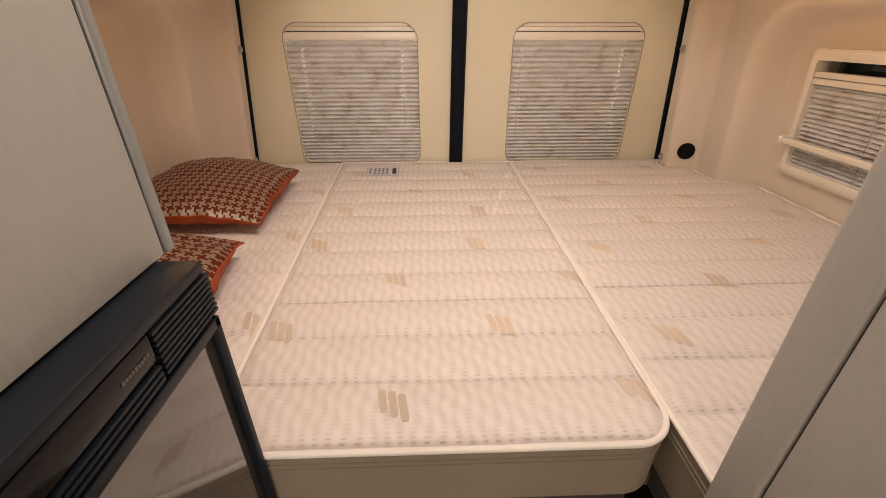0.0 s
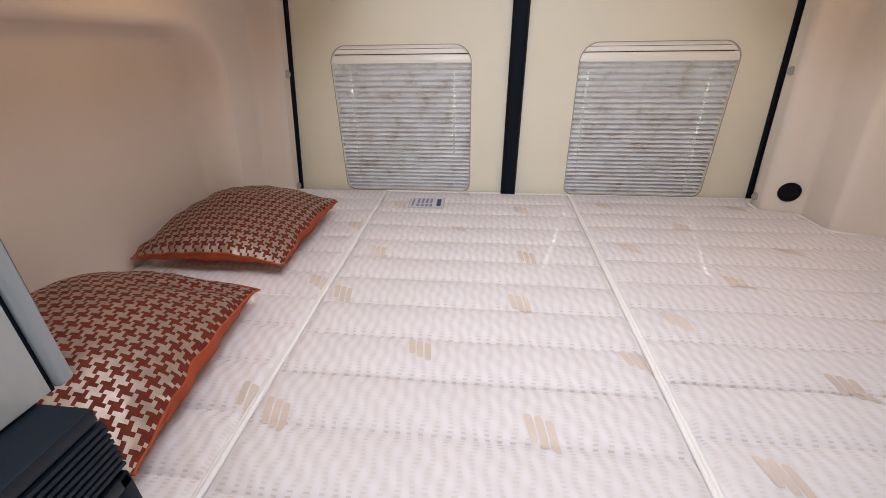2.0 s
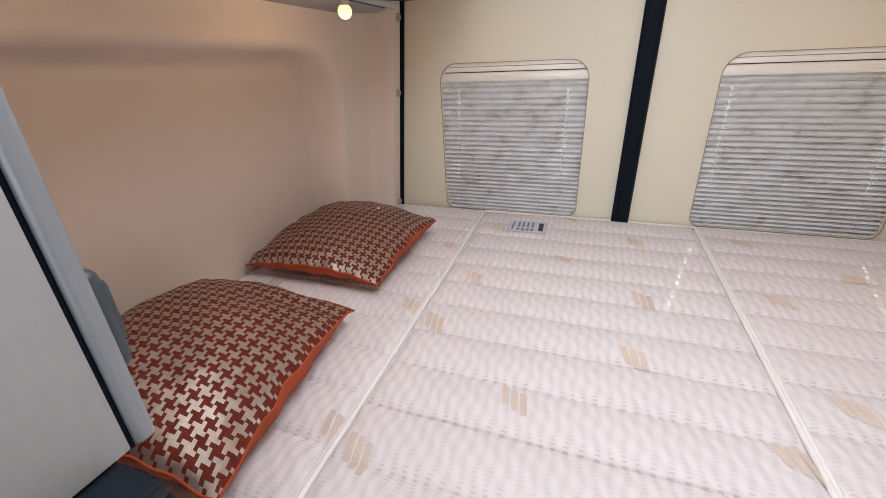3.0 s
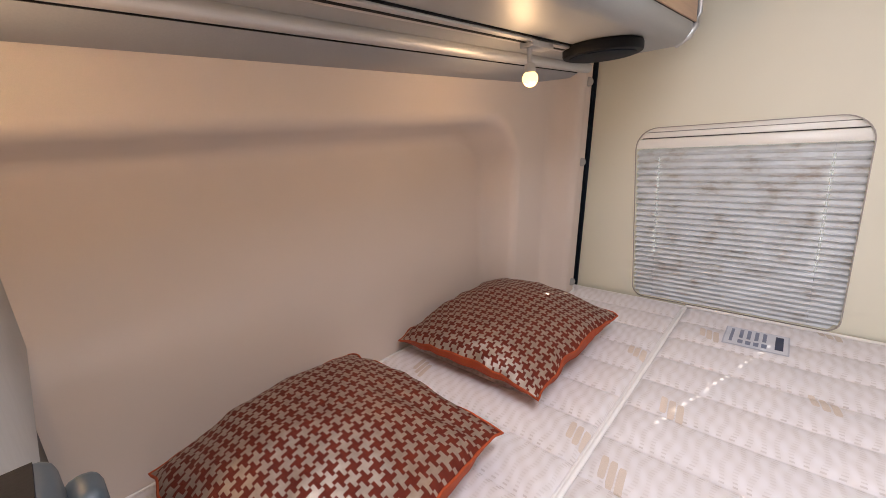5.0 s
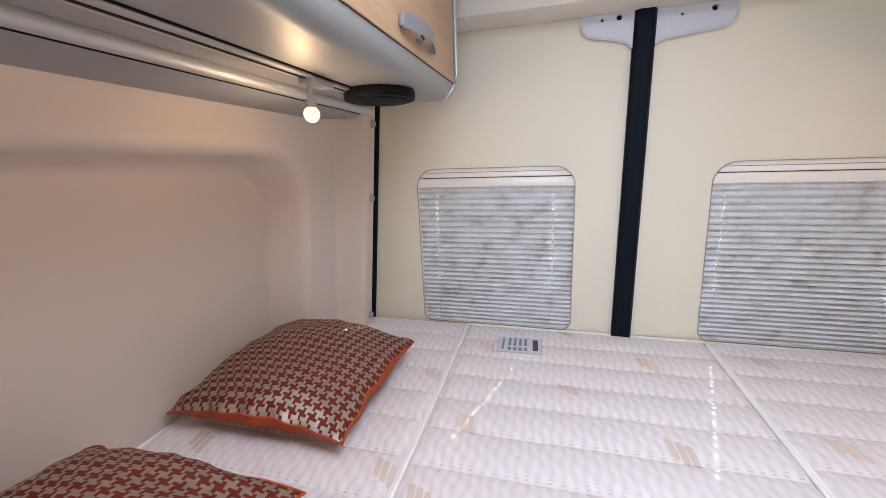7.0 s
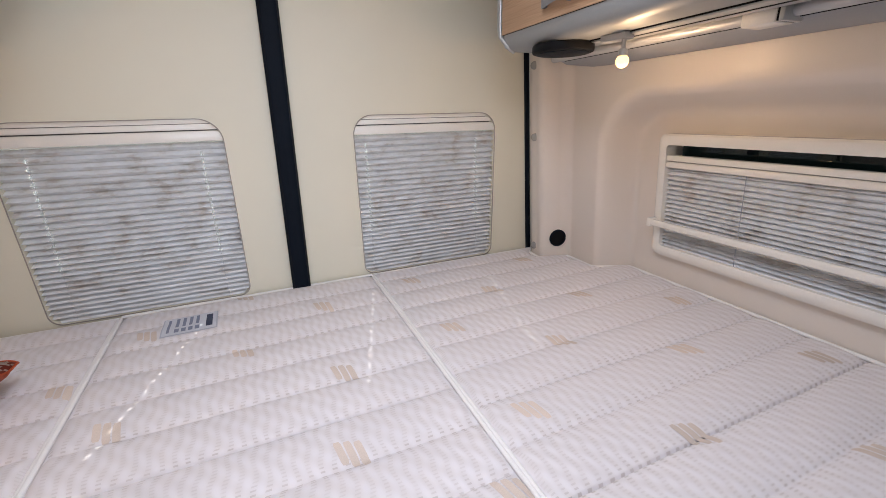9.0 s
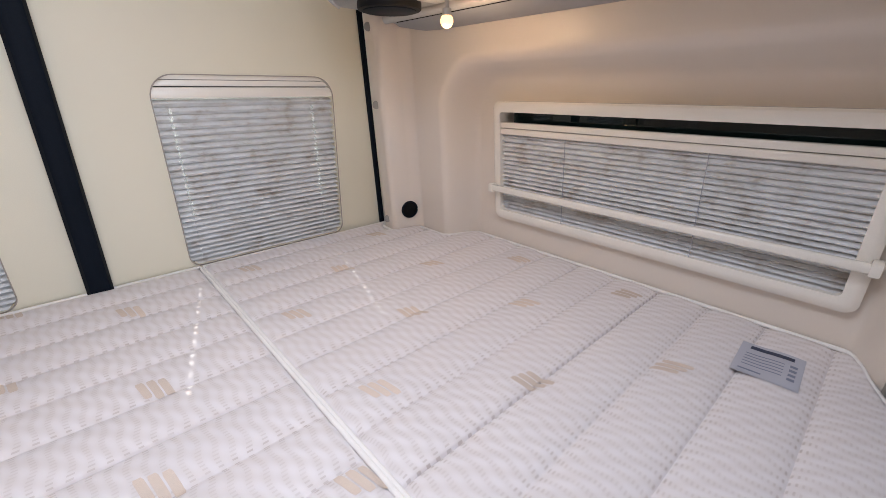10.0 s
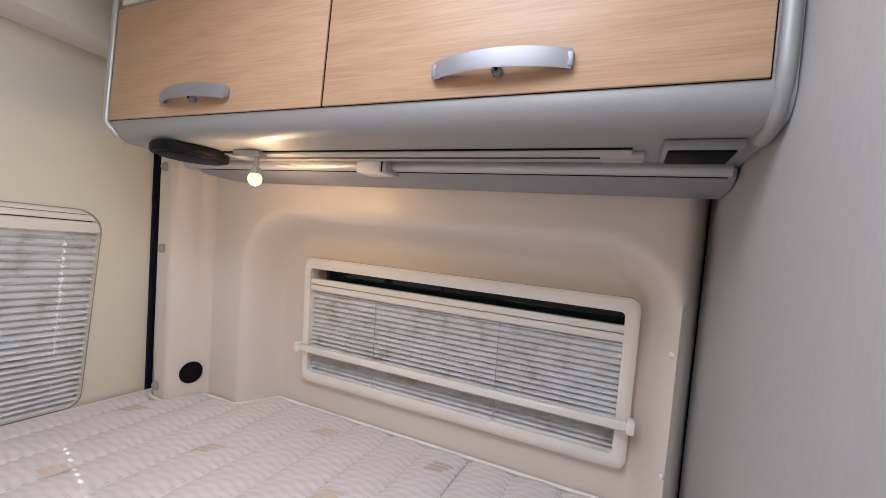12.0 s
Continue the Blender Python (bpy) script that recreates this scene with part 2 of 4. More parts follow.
def box(x0, x1, y0, y1, z0, z1, bevel=0.0, seg=2):
    bm = bmesh.new()
    bmesh.ops.create_cube(bm, size=1.0)
    for v in bm.verts:
        v.co = Vector(((x0 + x1) / 2 + v.co.x * (x1 - x0), (y0 + y1) / 2 + v.co.y * (y1 - y0), (z0 + z1) / 2 + v.co.z * (z1 - z0)))
    if bevel:
        bmesh.ops.bevel(bm, geom=bm.edges[:], offset=bevel, segments=seg, profile=0.5, affect="EDGES")
    return bm


def merge(*parts):
    out = bmesh.new()
    for bm in parts:
        me = bpy.data.meshes.new("tmp")
        bm.to_mesh(me)
        bm.free()
        out.from_mesh(me)
        bpy.data.meshes.remove(me)
    return out


def sweep(points, radius, sides=8, closed=False):
    """A round cord along points."""
    bm = bmesh.new()
    pts = [Vector(p) for p in points]
    n = len(pts)
    rings = []
    for a, p in enumerate(pts):
        before = pts[a - 1] if a or closed else p
        after = pts[(a + 1) % n] if a < n - 1 or closed else p
        d = (after - before).normalized()
        side = d.cross(Vector((0, 0, 1)))
        side = side.normalized() if side.length > 0.05 else d.cross(Vector((1, 0, 0))).normalized()
        up = side.cross(d).normalized()
        rings.append([bm.verts.new(p + radius * (math.cos(q) * side + math.sin(q) * up)) for q in [2 * math.pi * s / sides for s in range(sides)]])
    for a in range(n if closed else n - 1):
        r0, r1 = rings[a], rings[(a + 1) % n]
        for s in range(sides):
            bm.faces.new((r0[s], r0[(s + 1) % sides], r1[(s + 1) % sides], r1[s]))
    if not closed:
        bm.faces.new(rings[0])
        bm.faces.new(rings[-1])
    return bm


def disc(centre, normal, radius, depth, rim=0.002, sides=28, squash=1.0):
    bm = bmesh.new()
    bmesh.ops.create_cone(bm, cap_ends=True, segments=sides, radius1=radius, radius2=radius, depth=depth)
    if rim:
        caps = [e for e in bm.edges if abs(e.verts[0].co.z - e.verts[1].co.z) < 1e-6]
        bmesh.ops.bevel(bm, geom=caps, offset=rim, segments=2, profile=0.5, affect="EDGES")
    bmesh.ops.scale(bm, vec=(1, squash, 1), verts=bm.verts)
    m = Matrix.Translation(centre) @ Vector(normal).to_track_quat("Z", "Y").to_matrix().to_4x4()
    bmesh.ops.transform(bm, matrix=m, verts=bm.verts)
    return bm


def rounded_loop(a0, a1, b0, b1, radii, seg=8):
    """Corners of a rounded rectangle in two axes; radii at (a0,b0), (a1,b0), (a1,b1), (a0,b1)."""
    out = []
    for (ca, cb, sa, sb, start), r in zip(((a0, b0, 1, 1, 180), (a1, b0, -1, 1, 270), (a1, b1, -1, -1, 0), (a0, b1, 1, -1, 90)), radii):
        for s in range(seg + 1):
            q = radians(start + 90 * s / seg)
            out.append((ca + sa * r + r * math.cos(q), cb + sb * r + r * math.sin(q)))
    return out


def slab_with_holes(outer, holes, place, depth):
    """A plate between a rim and its openings; place(a, b) gives the front point, depth the vector to the back."""
    bm = bmesh.new()
    loops = []
    for ring in (outer, *holes):
        vs = [bm.verts.new(place(a, b)) for a, b in ring]
        loops.append(vs)
        for i in range(len(vs)):
            bm.edges.new((vs[i], vs[(i + 1) % len(vs)]))
    bmesh.ops.triangle_fill(bm, use_beauty=True, use_dissolve=False, edges=bm.edges[:])
    got = bmesh.ops.extrude_face_region(bm, geom=bm.faces[:])
    bmesh.ops.translate(bm, vec=depth, verts=[g for g in got["geom"] if isinstance(g, bmesh.types.BMVert)])
    return bm


def ring_frame(outer, inner, place, depth):
    """A frame of equal-length loops, with front, back, inner and outer faces."""
    bm = bmesh.new()
    n = len(outer)
    rows = []
    for ring, back in ((outer, 0), (inner, 0), (inner, 1), (outer, 1)):
        rows.append([bm.verts.new(Vector(place(a, b)) + (Vector(depth) if back else Vector())) for a, b in ring])
    for r in range(4):
        for i in range(n):
            bm.faces.new((rows[r][i], rows[r][(i + 1) % n], rows[(r + 1) % 4][(i + 1) % n], rows[(r + 1) % 4][i]))
    return bm


def smooth01(v):
    v = max(0.0, min(1.0, v))
    return v * v * (3 - 2 * v)


# ---- the plan ----
BED = 0.86
PILLAR_X = -0.018
CEIL = 1.88
FRONT = -4.35


def lining(y, z, recess, y_front, y_rear, z_top, soft=0.075, shelf=0.896, step=0.030, tilt=0.060):
    """Distance of a side wall's lining from the van's middle plane: a corner post, a step out to a second face, then the recess."""
    lean = z - BED
    post = 0.834 - 0.036 * smooth01((-0.008 - y) / 0.055)
    post += (shelf - 0.798) * smooth01((-0.136 - y) / step + 0.5) - tilt * lean
    post -= 0.004 * math.exp(-(((y + 0.108) / 0.010) ** 2))
    r = 0.13
    dy = max(y_front + r - y, y - (y_rear - r))
    dz = z - (z_top - r)
    d = math.hypot(max(dy, 0), max(dz, 0)) + min(max(dy, dz), 0.0) - r
    return post + (recess - 0.05 * lean - post) * smooth01(0.5 - d / soft)


def wall_x_right(y, z):
    roll = max(0.0, -1.318 - y) / 0.0425
    return lining(y, z, 1.006, -1.302, -0.300, 1.375, 0.060) + 0.080 * roll * roll


def wall_x_left(y, z):
    return -lining(y, z, 0.965, -2.2, -0.318, 1.395, 0.040, 0.873, 0.040, 0.085)


def wall_mesh(fn, sign, hole=None, thick=0.035):
    ys = [-0.002 - (1.3585 if sign > 0 else 1.37) * i / 120 for i in range(121)]
    zs = [0.60 + 1.26 * i / 90 for i in range(91)]
    if hole:
        y0, y1, z0, z1 = hole
        for e, axis in ((y0, ys), (y1, ys), (z0, zs), (z1, zs)):
            axis[min(range(len(axis)), key=lambda q: abs(axis[q] - e))] = e
    bm = bmesh.new()
    front = [[bm.verts.new((fn(y, z), y, z)) for z in zs] for y in ys]
    back = [[bm.verts.new((sign * max(abs(fn(y, z)) + thick, 0.93), y, z)) for z in zs] for y in ys]

    def open_cell(a, b):
        if not hole or a < 0 or b < 0 or a >= len(ys) - 1 or b >= len(zs) - 1:
            return a < 0 or b < 0 or a >= len(ys) - 1 or b >= len(zs) - 1
        yc, zc = (ys[a] + ys[a + 1]) / 2, (zs[b] + zs[b + 1]) / 2
        return y0 < yc < y1 and z0 < zc < z1

    for a in range(len(ys) - 1):
        for b in range(len(zs) - 1):
            if open_cell(a, b):
                continue
            for g in (front, back):
                bm.faces.new((g[a][b], g[a + 1][b], g[a + 1][b + 1], g[a][b + 1]))
            for da, db, p, q in ((-1, 0, (a, b), (a, b + 1)), (1, 0, (a + 1, b), (a + 1, b + 1)), (0, -1, (a, b), (a + 1, b)), (0, 1, (a, b + 1), (a + 1, b + 1))):
                if open_cell(a + da, b + db):
                    bm.faces.new((front[p[0]][p[1]], front[q[0]][q[1]], back[q[0]][q[1]], back[p[0]][p[1]]))
    for v in [v for v in bm.verts if not v.link_faces]:
        bm.verts.remove(v)
    return bm


WIN_Y0, WIN_Y1, WIN_Z0, WIN_Z1 = -1.243, -0.438, 0.966, 1.263
structure("wall_right", wall_mesh(wall_x_right, 1, (WIN_Y0, WIN_Y1, WIN_Z0, WIN_Z1)), LINING, "moulded beige plastic side lining with a rounded window recess", 1.2)
structure("wall_left", wall_mesh(wall_x_left, -1), LINING_FABRIC, "taupe side wall covering with a softly rounded recess", 1.2)

structure("floor", box(-1.06, 1.06, FRONT, 0.10, -0.04, 0.0), FLOOR_MAT, "dark vinyl van floor")
structure("wall_lower_right", box(1.0, 1.06, -1.339, 0.0, 0.0, 0.60), LINING, "plain lower side wall behind the bed base")
structure("wall_lower_left", box(-1.06, -1.0, -1.372, 0.0, 0.0, 0.60), LINING, "plain lower side wall behind the bed base")
structure("wall_front_left", box(-1.06, -0.99, FRONT, -1.373, 0.0, CEIL), LINING, "plain beige side wall of the living area")
structure("wall_front_right", merge(box(0.99, 1.06, -2.20, -1.352, 0.0, CEIL), box(0.99, 1.06, FRONT, -3.30, 0.0, CEIL), box(0.99, 1.06, -3.30, -2.20, 1.80, CEIL)), LINING, "beige side wall with an assumed open sliding door, out of view")
structure("wall_cab", merge(box(-1.06, 1.06, FRONT - 0.06, FRONT, 0.0, 0.90), box(-1.06, 1.06, FRONT - 0.06, FRONT, 1.75, CEIL), box(-1.06, -0.80, FRONT - 0.06, FRONT, 0.90, 1.75), box(0.80, 1.06, FRONT - 0.06, FRONT, 0.90, 1.75)), LINING, "front end wall with the windscreen opening")
structure("ceiling", slab_with_holes([(-1.06, FRONT - 0.06), (1.06, FRONT - 0.06), (1.06, 0.10), (-1.06, 0.10)], [rounded_loop(-0.29, 0.29, -1.24, -0.72, (0.03,) * 4, 3)], lambda a, b: (a, b, CEIL), (0, 0, 0.05)), CEIL_MAT, "cream lined ceiling with an opening for the assumed roof hatch", 0.3)
structure("ground", box(-400, 400, -400, 400, -0.60, -0.55), surface("pale_concrete_ground", (0.38, 0.37, 0.35), 0.9, grain=40, vary=0.3), "pale concrete ground around the van")
structure("wall_rear_sill", box(-1.06, 1.06, 0.0, 0.06, 0.0, 0.52), LINING, "lower rear end behind the bed base")
structure("wall_rear_corner_right", box(0.83, 1.06, 0.0, 0.06, 0.52, CEIL), LINING, "rear corner post")
structure("wall_rear_corner_left", box(-1.06, -0.83, 0.0, 0.06, 0.52, CEIL), LINING, "rear corner post")


# ---- rear doors ----
def seal_x(z, sign):
    return sign * (0.810 - (0.085 if sign < 0 else 0.055) * (z - BED))


def door_panel(name, sign, hole, label):
    inner = PILLAR_X + 0.006 * sign
    outer = [(inner, 0.52), (inner, CEIL), (seal_x(CEIL, sign), CEIL), (seal_x(0.52, sign), 0.52)]
    bm = slab_with_holes(outer, [hole], lambda a, b: (a, 0.0, b), (0, 0.05, 0))
    return structure(name, bm, DOOR_PANEL, label, 0.5)


HOLES = {}
for sign, name, x0, x1 in ((-1, "door_1", -0.636, -0.160), (1, "door_2", 0.186, 0.664)):
    HOLES[sign] = (x0, x1)
    radii = (0.030, 0.030, 0.058, 0.058)
    ring = rounded_loop(x0, x1, 0.862, 1.356, radii, 8)
    lean = 0.010
    shape = lambda p: (p[0] + (lean * (1.33 - p[1]) / 0.47 if (p[0] < (x0 + x1) / 2) == (sign < 0) else 0) * (1 if sign < 0 else -1), p[1])
    ring = [shape(p) for p in ring]
    door = door_panel(name, sign, ring, "closed cream rear van door with a window opening")
    trim = ring_frame([(p[0] + 0.0022 * (1 if p[0] > (x0 + x1) / 2 else -1), p[1] + 0.0022 * (1 if p[1] > 1.1 else -1)) for p in ring], ring, lambda a, b: (a, -0.002, b), (0, 0.0015, 0))
    part("window_trim", trim, TRIM_DARK, door, "thin grey trim round the window opening")


def pleat_rows(top, bottom, first, last):
    """Heights of the folds, drawn closer together towards the bottom."""
    z, out = top, [top]
    while z > bottom + last * 0.6:
        f = (top - z) / (top - bottom)
        z -= first + (last - first) * f
        out.append(max(z, bottom))
    out[-1] = bottom
    return out


def pleated(a0, a1, rows, cords, depth, place, open_above):
    """A folded cloth; place(a, d, z), d being the way into the room. Small real slots are left where the cords pass."""
    bm = bmesh.new()
    slot = 0.0028
    cuts = sorted([a0, a1] + [c + s for c in cords for s in (-slot, slot)])
    for top, low in zip(rows, rows[1:]):
        mid = low + (top - low) * 0.48
        for (za, da), (zb, db), lower in (((top, 0.0), (mid, depth), False), ((mid, depth), (low, 0.0), True)):
            for left, right in zip(cuts, cuts[1:]):
                hole = any(left < c < right for c in cords)
                if hole and rows[0] > top > open_above:
                    for f0, f1 in (((0.58, 1.0),) if lower else ((0.0, 0.42),)):
                        bm.faces.new([bm.verts.new(place(a, da + (db - da) * f, za + (zb - za) * f)) for a, f in ((left, f0), (right, f0), (right, f1), (left, f1))])
                    continue
                bm.faces.new([bm.verts.new(place(a, d, z)) for a, d, z in ((left, da, za), (right, da, za), (right, db, zb), (left, db, zb))])
    bmesh.ops.remove_doubles(bm, verts=bm.verts, dist=1e-5)
    return bm


for sign, (x0, x1) in HOLES.items():
    window = thing("window_1" if sign < 0 else "window_2", "rear door window with a lowered mottled grey pleated blind", "window", "rear door windows", "structure")
    part("pane", box(x0 - 0.03, x1 + 0.03, 0.052, 0.057, 0.84, 1.38), DOOR_GLASS, window, "clear outer glass pane").visible_shadow = False
    place = lambda a, d, z: (a, 0.026 - d, z)
    part("cassette", merge(box(x0 - 0.006, x1 + 0.006, 0.004, 0.040, 1.3455, 1.366, 0.002), box(x0 - 0.006, x1 + 0.006, 0.006, 0.040, 1.330, 1.3445, 0.002)), WHITE_FRAME, window, "ivory blind cassette")
    part("top_rail", box(x0 - 0.008, x1 + 0.008, 0.003, 0.036, 1.301, 1.3275, 0.004, 3), WHITE_FRAME, window, "ivory rail at the top of the blind")
    part("gap_strip", box(x0 - 0.006, x1 + 0.006, 0.024, 0.034, 1.315, 1.348), BASE_BOARD, window, "dark gap between the blind rails")
    cords = (x0 + 0.060, x1 - 0.058) if sign < 0 else (0.220, 0.597)
    rows = pleat_rows(1.299, 0.842, 0.0190, 0.0125)
    part("blind", pleated(x0 - 0.020, x1 + 0.020, rows, cords, 0.021, place, 1.00), PLEATS, window, "mottled grey-white pleated blind cloth", 0.2)
    part("blind_hem", box(x0 - 0.010, x1 + 0.010, 0.012, 0.034, 0.836, 0.861, 0.003), PLEATS, window, "folded hem of the blind")
    for c in cords:
        part("cord", sweep([(c, 0.012, 1.30), (c, 0.012, 0.86)], 0.0005, 5), LABEL_WHITE, window, "thin blind cord")

for sign, name in ((-1, "left"), (1, "right")):
    bm = bmesh.new()
    path = [0.55 + 1.30 * i / 12 for i in range(13)]
    rows = []
    for z in path:
        c = seal_x(z, sign)
        rows.append([bm.verts.new((c + sign * dx, y, z)) for dx, y in ((-0.001, 0.01), (-0.001, -0.008), (0.004, -0.012), (0.014, -0.010), (0.018, 0.01))])
    for r0, r1 in zip(rows, rows[1:]):
        for i in range(4):
            bm.faces.new((r0[i], r0[i + 1], r1[i + 1], r1[i]))
    tagged(mesh_object("door_seal", bm, BLACK_RUBBER), "thin black rubber door seal along the lining", "seal", "door seals", "structure")

bm = bmesh.new()
prof = ((-0.026, 0.0), (-0.026, -0.016), (-0.019, -0.026), (-0.010, -0.029), (-0.003, -0.0275), (0.005, -0.0275), (0.012, -0.029), (0.020, -0.026), (0.026, -0.016), (0.026, 0.0))
lo = [bm.verts.new((PILLAR_X + a, b, 0.80)) for a, b in prof]
hi = [bm.verts.new((PILLAR_X + 0.016 + a, b, CEIL)) for a, b in prof]
for i in range(len(prof) - 1):
    bm.faces.new((lo[i], lo[i + 1], hi[i + 1], hi[i]))
bm.faces.new(lo)
bm.faces.new(hi)
tagged(mesh_object("door_gasket", bm, BLACK_RUBBER), "broad black rubber gasket between the rear doors", "gasket", "", "structure")

header = structure("trim_header", box(-0.80, 0.80, -0.125, -0.001, 1.737, CEIL - 0.002, 0.006), CEIL_MAT, "cream header panel above the rear doors")

latch_plate = thing("latch_bracket", "pale painted metal latch bracket with punched holes", "bracket")
ring = [(-0.158, 1.80), (-0.158, 1.715), (-0.154, 1.700), (-0.146, 1.691), (-0.134, 1.686), (-0.085, 1.676), (-0.055, 1.668), (-0.042, 1.662), (-0.034, 1.652), (0.022, 1.652), (0.030, 1.661), (0.042, 1.667), (0.090, 1.672), (0.150, 1.678), (0.172, 1.681), (0.188, 1.689), (0.198, 1.702), (0.200, 1.716), (0.200, 1.80)]
holes = [[(x + 0.006 * r * math.cos(q), z + 0.006 * r * math.sin(q)) for q in [2 * math.pi * n / 12 for n in range(12)]] for x, z, r in ((-0.107, 1.724, 0.6), (-0.066, 1.727, 1.2), (0.079, 1.718, 0.6), (0.150, 1.725, 1.2))]
plate = slab_with_holes(ring, holes, lambda a, b: (a, -0.012, b), (0, 0.011, 0))
part("plate", plate, WHITE_METAL, latch_plate, "pale metal plate")
part("lip", sweep([(a, -0.012, b) for a, b in ring[1:18]], 0.0035, 6), WHITE_METAL, latch_plate, "rolled lower lip")
# thin black sheet, so the punched holes show dark as if shaded
part("backing", box(-0.13, 0.170, -0.0008, -0.0004, 1.700, 1.79), BLACK_PLASTIC, latch_plate, "black sheet standing in for the shade behind the plate")


# ---- plugs and grommet in the lining ----
def wall_normal(fn, y, z, sign):
    e = 0.004
    dy = (fn(y + e, z) - fn(y - e, z)) / (2 * e)
    dz = (fn(y, z + e) - fn(y, z - e)) / (2 * e)
    return Vector((-sign, sign * dy, sign * dz)).normalized()


for fn, sign in ((wall_x_right, 1), (wall_x_left, -1)):
    for y, z in ((-0.080, 1.275), (-0.080, 1.495), (-0.074, 0.892)):
        tagged(mesh_object("plug", disc((fn(y, z), y, z), (-0.85 * sign, -0.53, 0.0), 0.0125, 0.011, 0.002, 18), PLUG_GREY), "small round grey plastic plug in the lining", "plug", "lining plugs")

y, z = -0.137, 0.929
n = wall_normal(wall_x_right, y, z, 1)
at = Vector((wall_x_right(y, z), y, z))
grommet = thing("cable_grommet", "round black plastic grommet set in the beige lining", "grommet")
part("cup", disc(at, n, 0.0305, 0.006, 0.002, 32), BLACK_PLASTIC, grommet)
bm = sweep([at + n * 0.003 + (n.orthogonal().normalized() * math.cos(q) + n.cross(n.orthogonal()).normalized() * math.sin(q)) * 0.0275 for q in [2 * math.pi * s / 28 for s in range(28)]], 0.0032, 8, True)
part("rim", bm, BLACK_RUBBER, grommet, "raised black rim")
for y, z in ((-1.318, 1.203), (-1.322, 0.985)):
    tagged(mesh_object("screw_cap", disc((wall_x_right(y, z), y, z), wall_normal(wall_x_right, y, z, 1), 0.005, 0.005, 0.001, 14), WHITE_FRAME), "small white screw cap on the beige lining", "screw cap", "screw caps")


# ---- side window ----
WX = 0.962


def wx(z):
    """The side window leans in towards its top."""
    return WX - 0.09 * (z - 1.115)


side = thing("window_3", "long ivory-framed side window with a mottled pleated blind", "window", "", "structure")
o = rounded_loop(-1.267, -0.415, 0.938, 1.289, (0.022,) * 4, 6)
i1 = rounded_loop(-1.262, -0.421, 0.944, 1.284, (0.020,) * 4, 6)
i3 = rounded_loop(-1.252, -0.431, 0.957, 1.273, (0.014,) * 4, 6)
i2 = rounded_loop(-1.240, -0.441, 0.968, 1.260, (0.010,) * 4, 6)
bm = bmesh.new()
rows = [[bm.verts.new((wx(b) + x, a, b)) for a, b in ring] for ring, x in ((o, 0.050), (o, 0.009), (o, 0.005), (i1, 0.0), (i3, -0.002), (i2, 0.001), (i2, 0.040))]
for r0, r1 in zip(rows, rows[1:]):
    for q in range(len(o)):
        bm.faces.new((r0[q], r0[(q + 1) % len(o)], r1[(q + 1) % len(o)], r1[q]))
part("frame", bm, WHITE_FRAME, side, "glossy ivory plastic frame")
part("pane", box(1.035, 1.040, -1.30, -0.38, 0.92, 1.31), DARK_GLASS, side, "dark tinted outer pane")
part("cassette", box(wx(1.23) + 0.004, wx(1.23) + 0.026, -1.242, -0.441, 1.2165, 1.2320, 0.003), WHITE_FRAME, side, "ivory blind rail")
part("top_rail", box(wx(1.21) + 0.002, wx(1.21) + 0.026, -1.242, -0.441, 1.1985, 1.2150, 0.004, 3), WHITE_FRAME, side, "ivory rail holding the blind cloth")
place = lambda a, d, z: (wx(z) + 0.026 - d, a, z)
rows = pleat_rows(1.201, 0.960, 0.0140, 0.0110)
SC = (-0.985, -0.655)
part("blind", pleated(-1.243, -0.440, rows, SC, 0.015, place, 9.0), PLEATS, side, "mottled grey-white pleated blind cloth", 0.2)
for c in SC:
    part("cord", sweep([(wx(1.2) + 0.0075, c, 1.202), (wx(0.967) + 0.0075, c, 0.967)], 0.0009, 5), LABEL_GREY, side, "thin grey blind cord")
bar = part("crossbar", box(WX - 0.020, WX - 0.004, -1.272, -0.420, 1.030, 1.048, 0.005, 3), WHITE_FRAME, side, "ivory bar across the blind")
for y in (-1.268, -0.424):
    part("bar_end", box(WX - 0.022, WX + 0.012, y - 0.008, y + 0.008, 1.026, 1.052, 0.004), WHITE_FRAME, side, "bar end clip")


# ---- the bed ----
def seam_a(y):
    return -0.478 + 0.047 * max(0.0, -y / 1.15)


SEAM_B = 0.205
PITCH = 0.107


def bed_edges(which):
    """Edges of a mattress section: x of both sides at y, y of both ends, phase of the quilting."""
    if which == "centre":
        def right(y):
            r, f = 0.060, -1.305
            t = max(0.0, f + r - y)
            return SEAM_B - 0.003 - (r - math.sqrt(max(0.0, r * r - t * t)))
        return (lambda y: seam_a(y) + 0.003), right, -1.305, -0.012, -1.189
    if which == "left":
        return (lambda y: wall_x_left(y, BED) + 0.004), (lambda y: seam_a(y) - 0.003), -1.29, -0.016, -1.175
    return (lambda y: SEAM_B + 0.003), (lambda y: min(wall_x_right(y, BED) - 0.008, 1.015 - 2.45 * smooth01((-1.255 - y) / 0.06) * max(0.0, -1.268 - y))), -1.358, -0.014, -1.152


def bed_top(which, x, y):
    left, right, front, rear, phase = bed_edges(which)
    s = abs(math.sin(math.pi * (y - phase) / PITCH))
    z = BED - 0.008 + 0.0140 * s ** 0.32
    z += 0.0022 * noise.noise((x * 7, y * 7, 1.7)) + 0.0010 * noise.noise((x * 28, y * 22, 4.1))
    d = min(x - left(y), right(y) - x, (y - front), (rear - y))
    fall = 1 - min(1.0, max(0.0, d) / 0.016)
    return z + (BED - 0.007 - z) * fall * fall


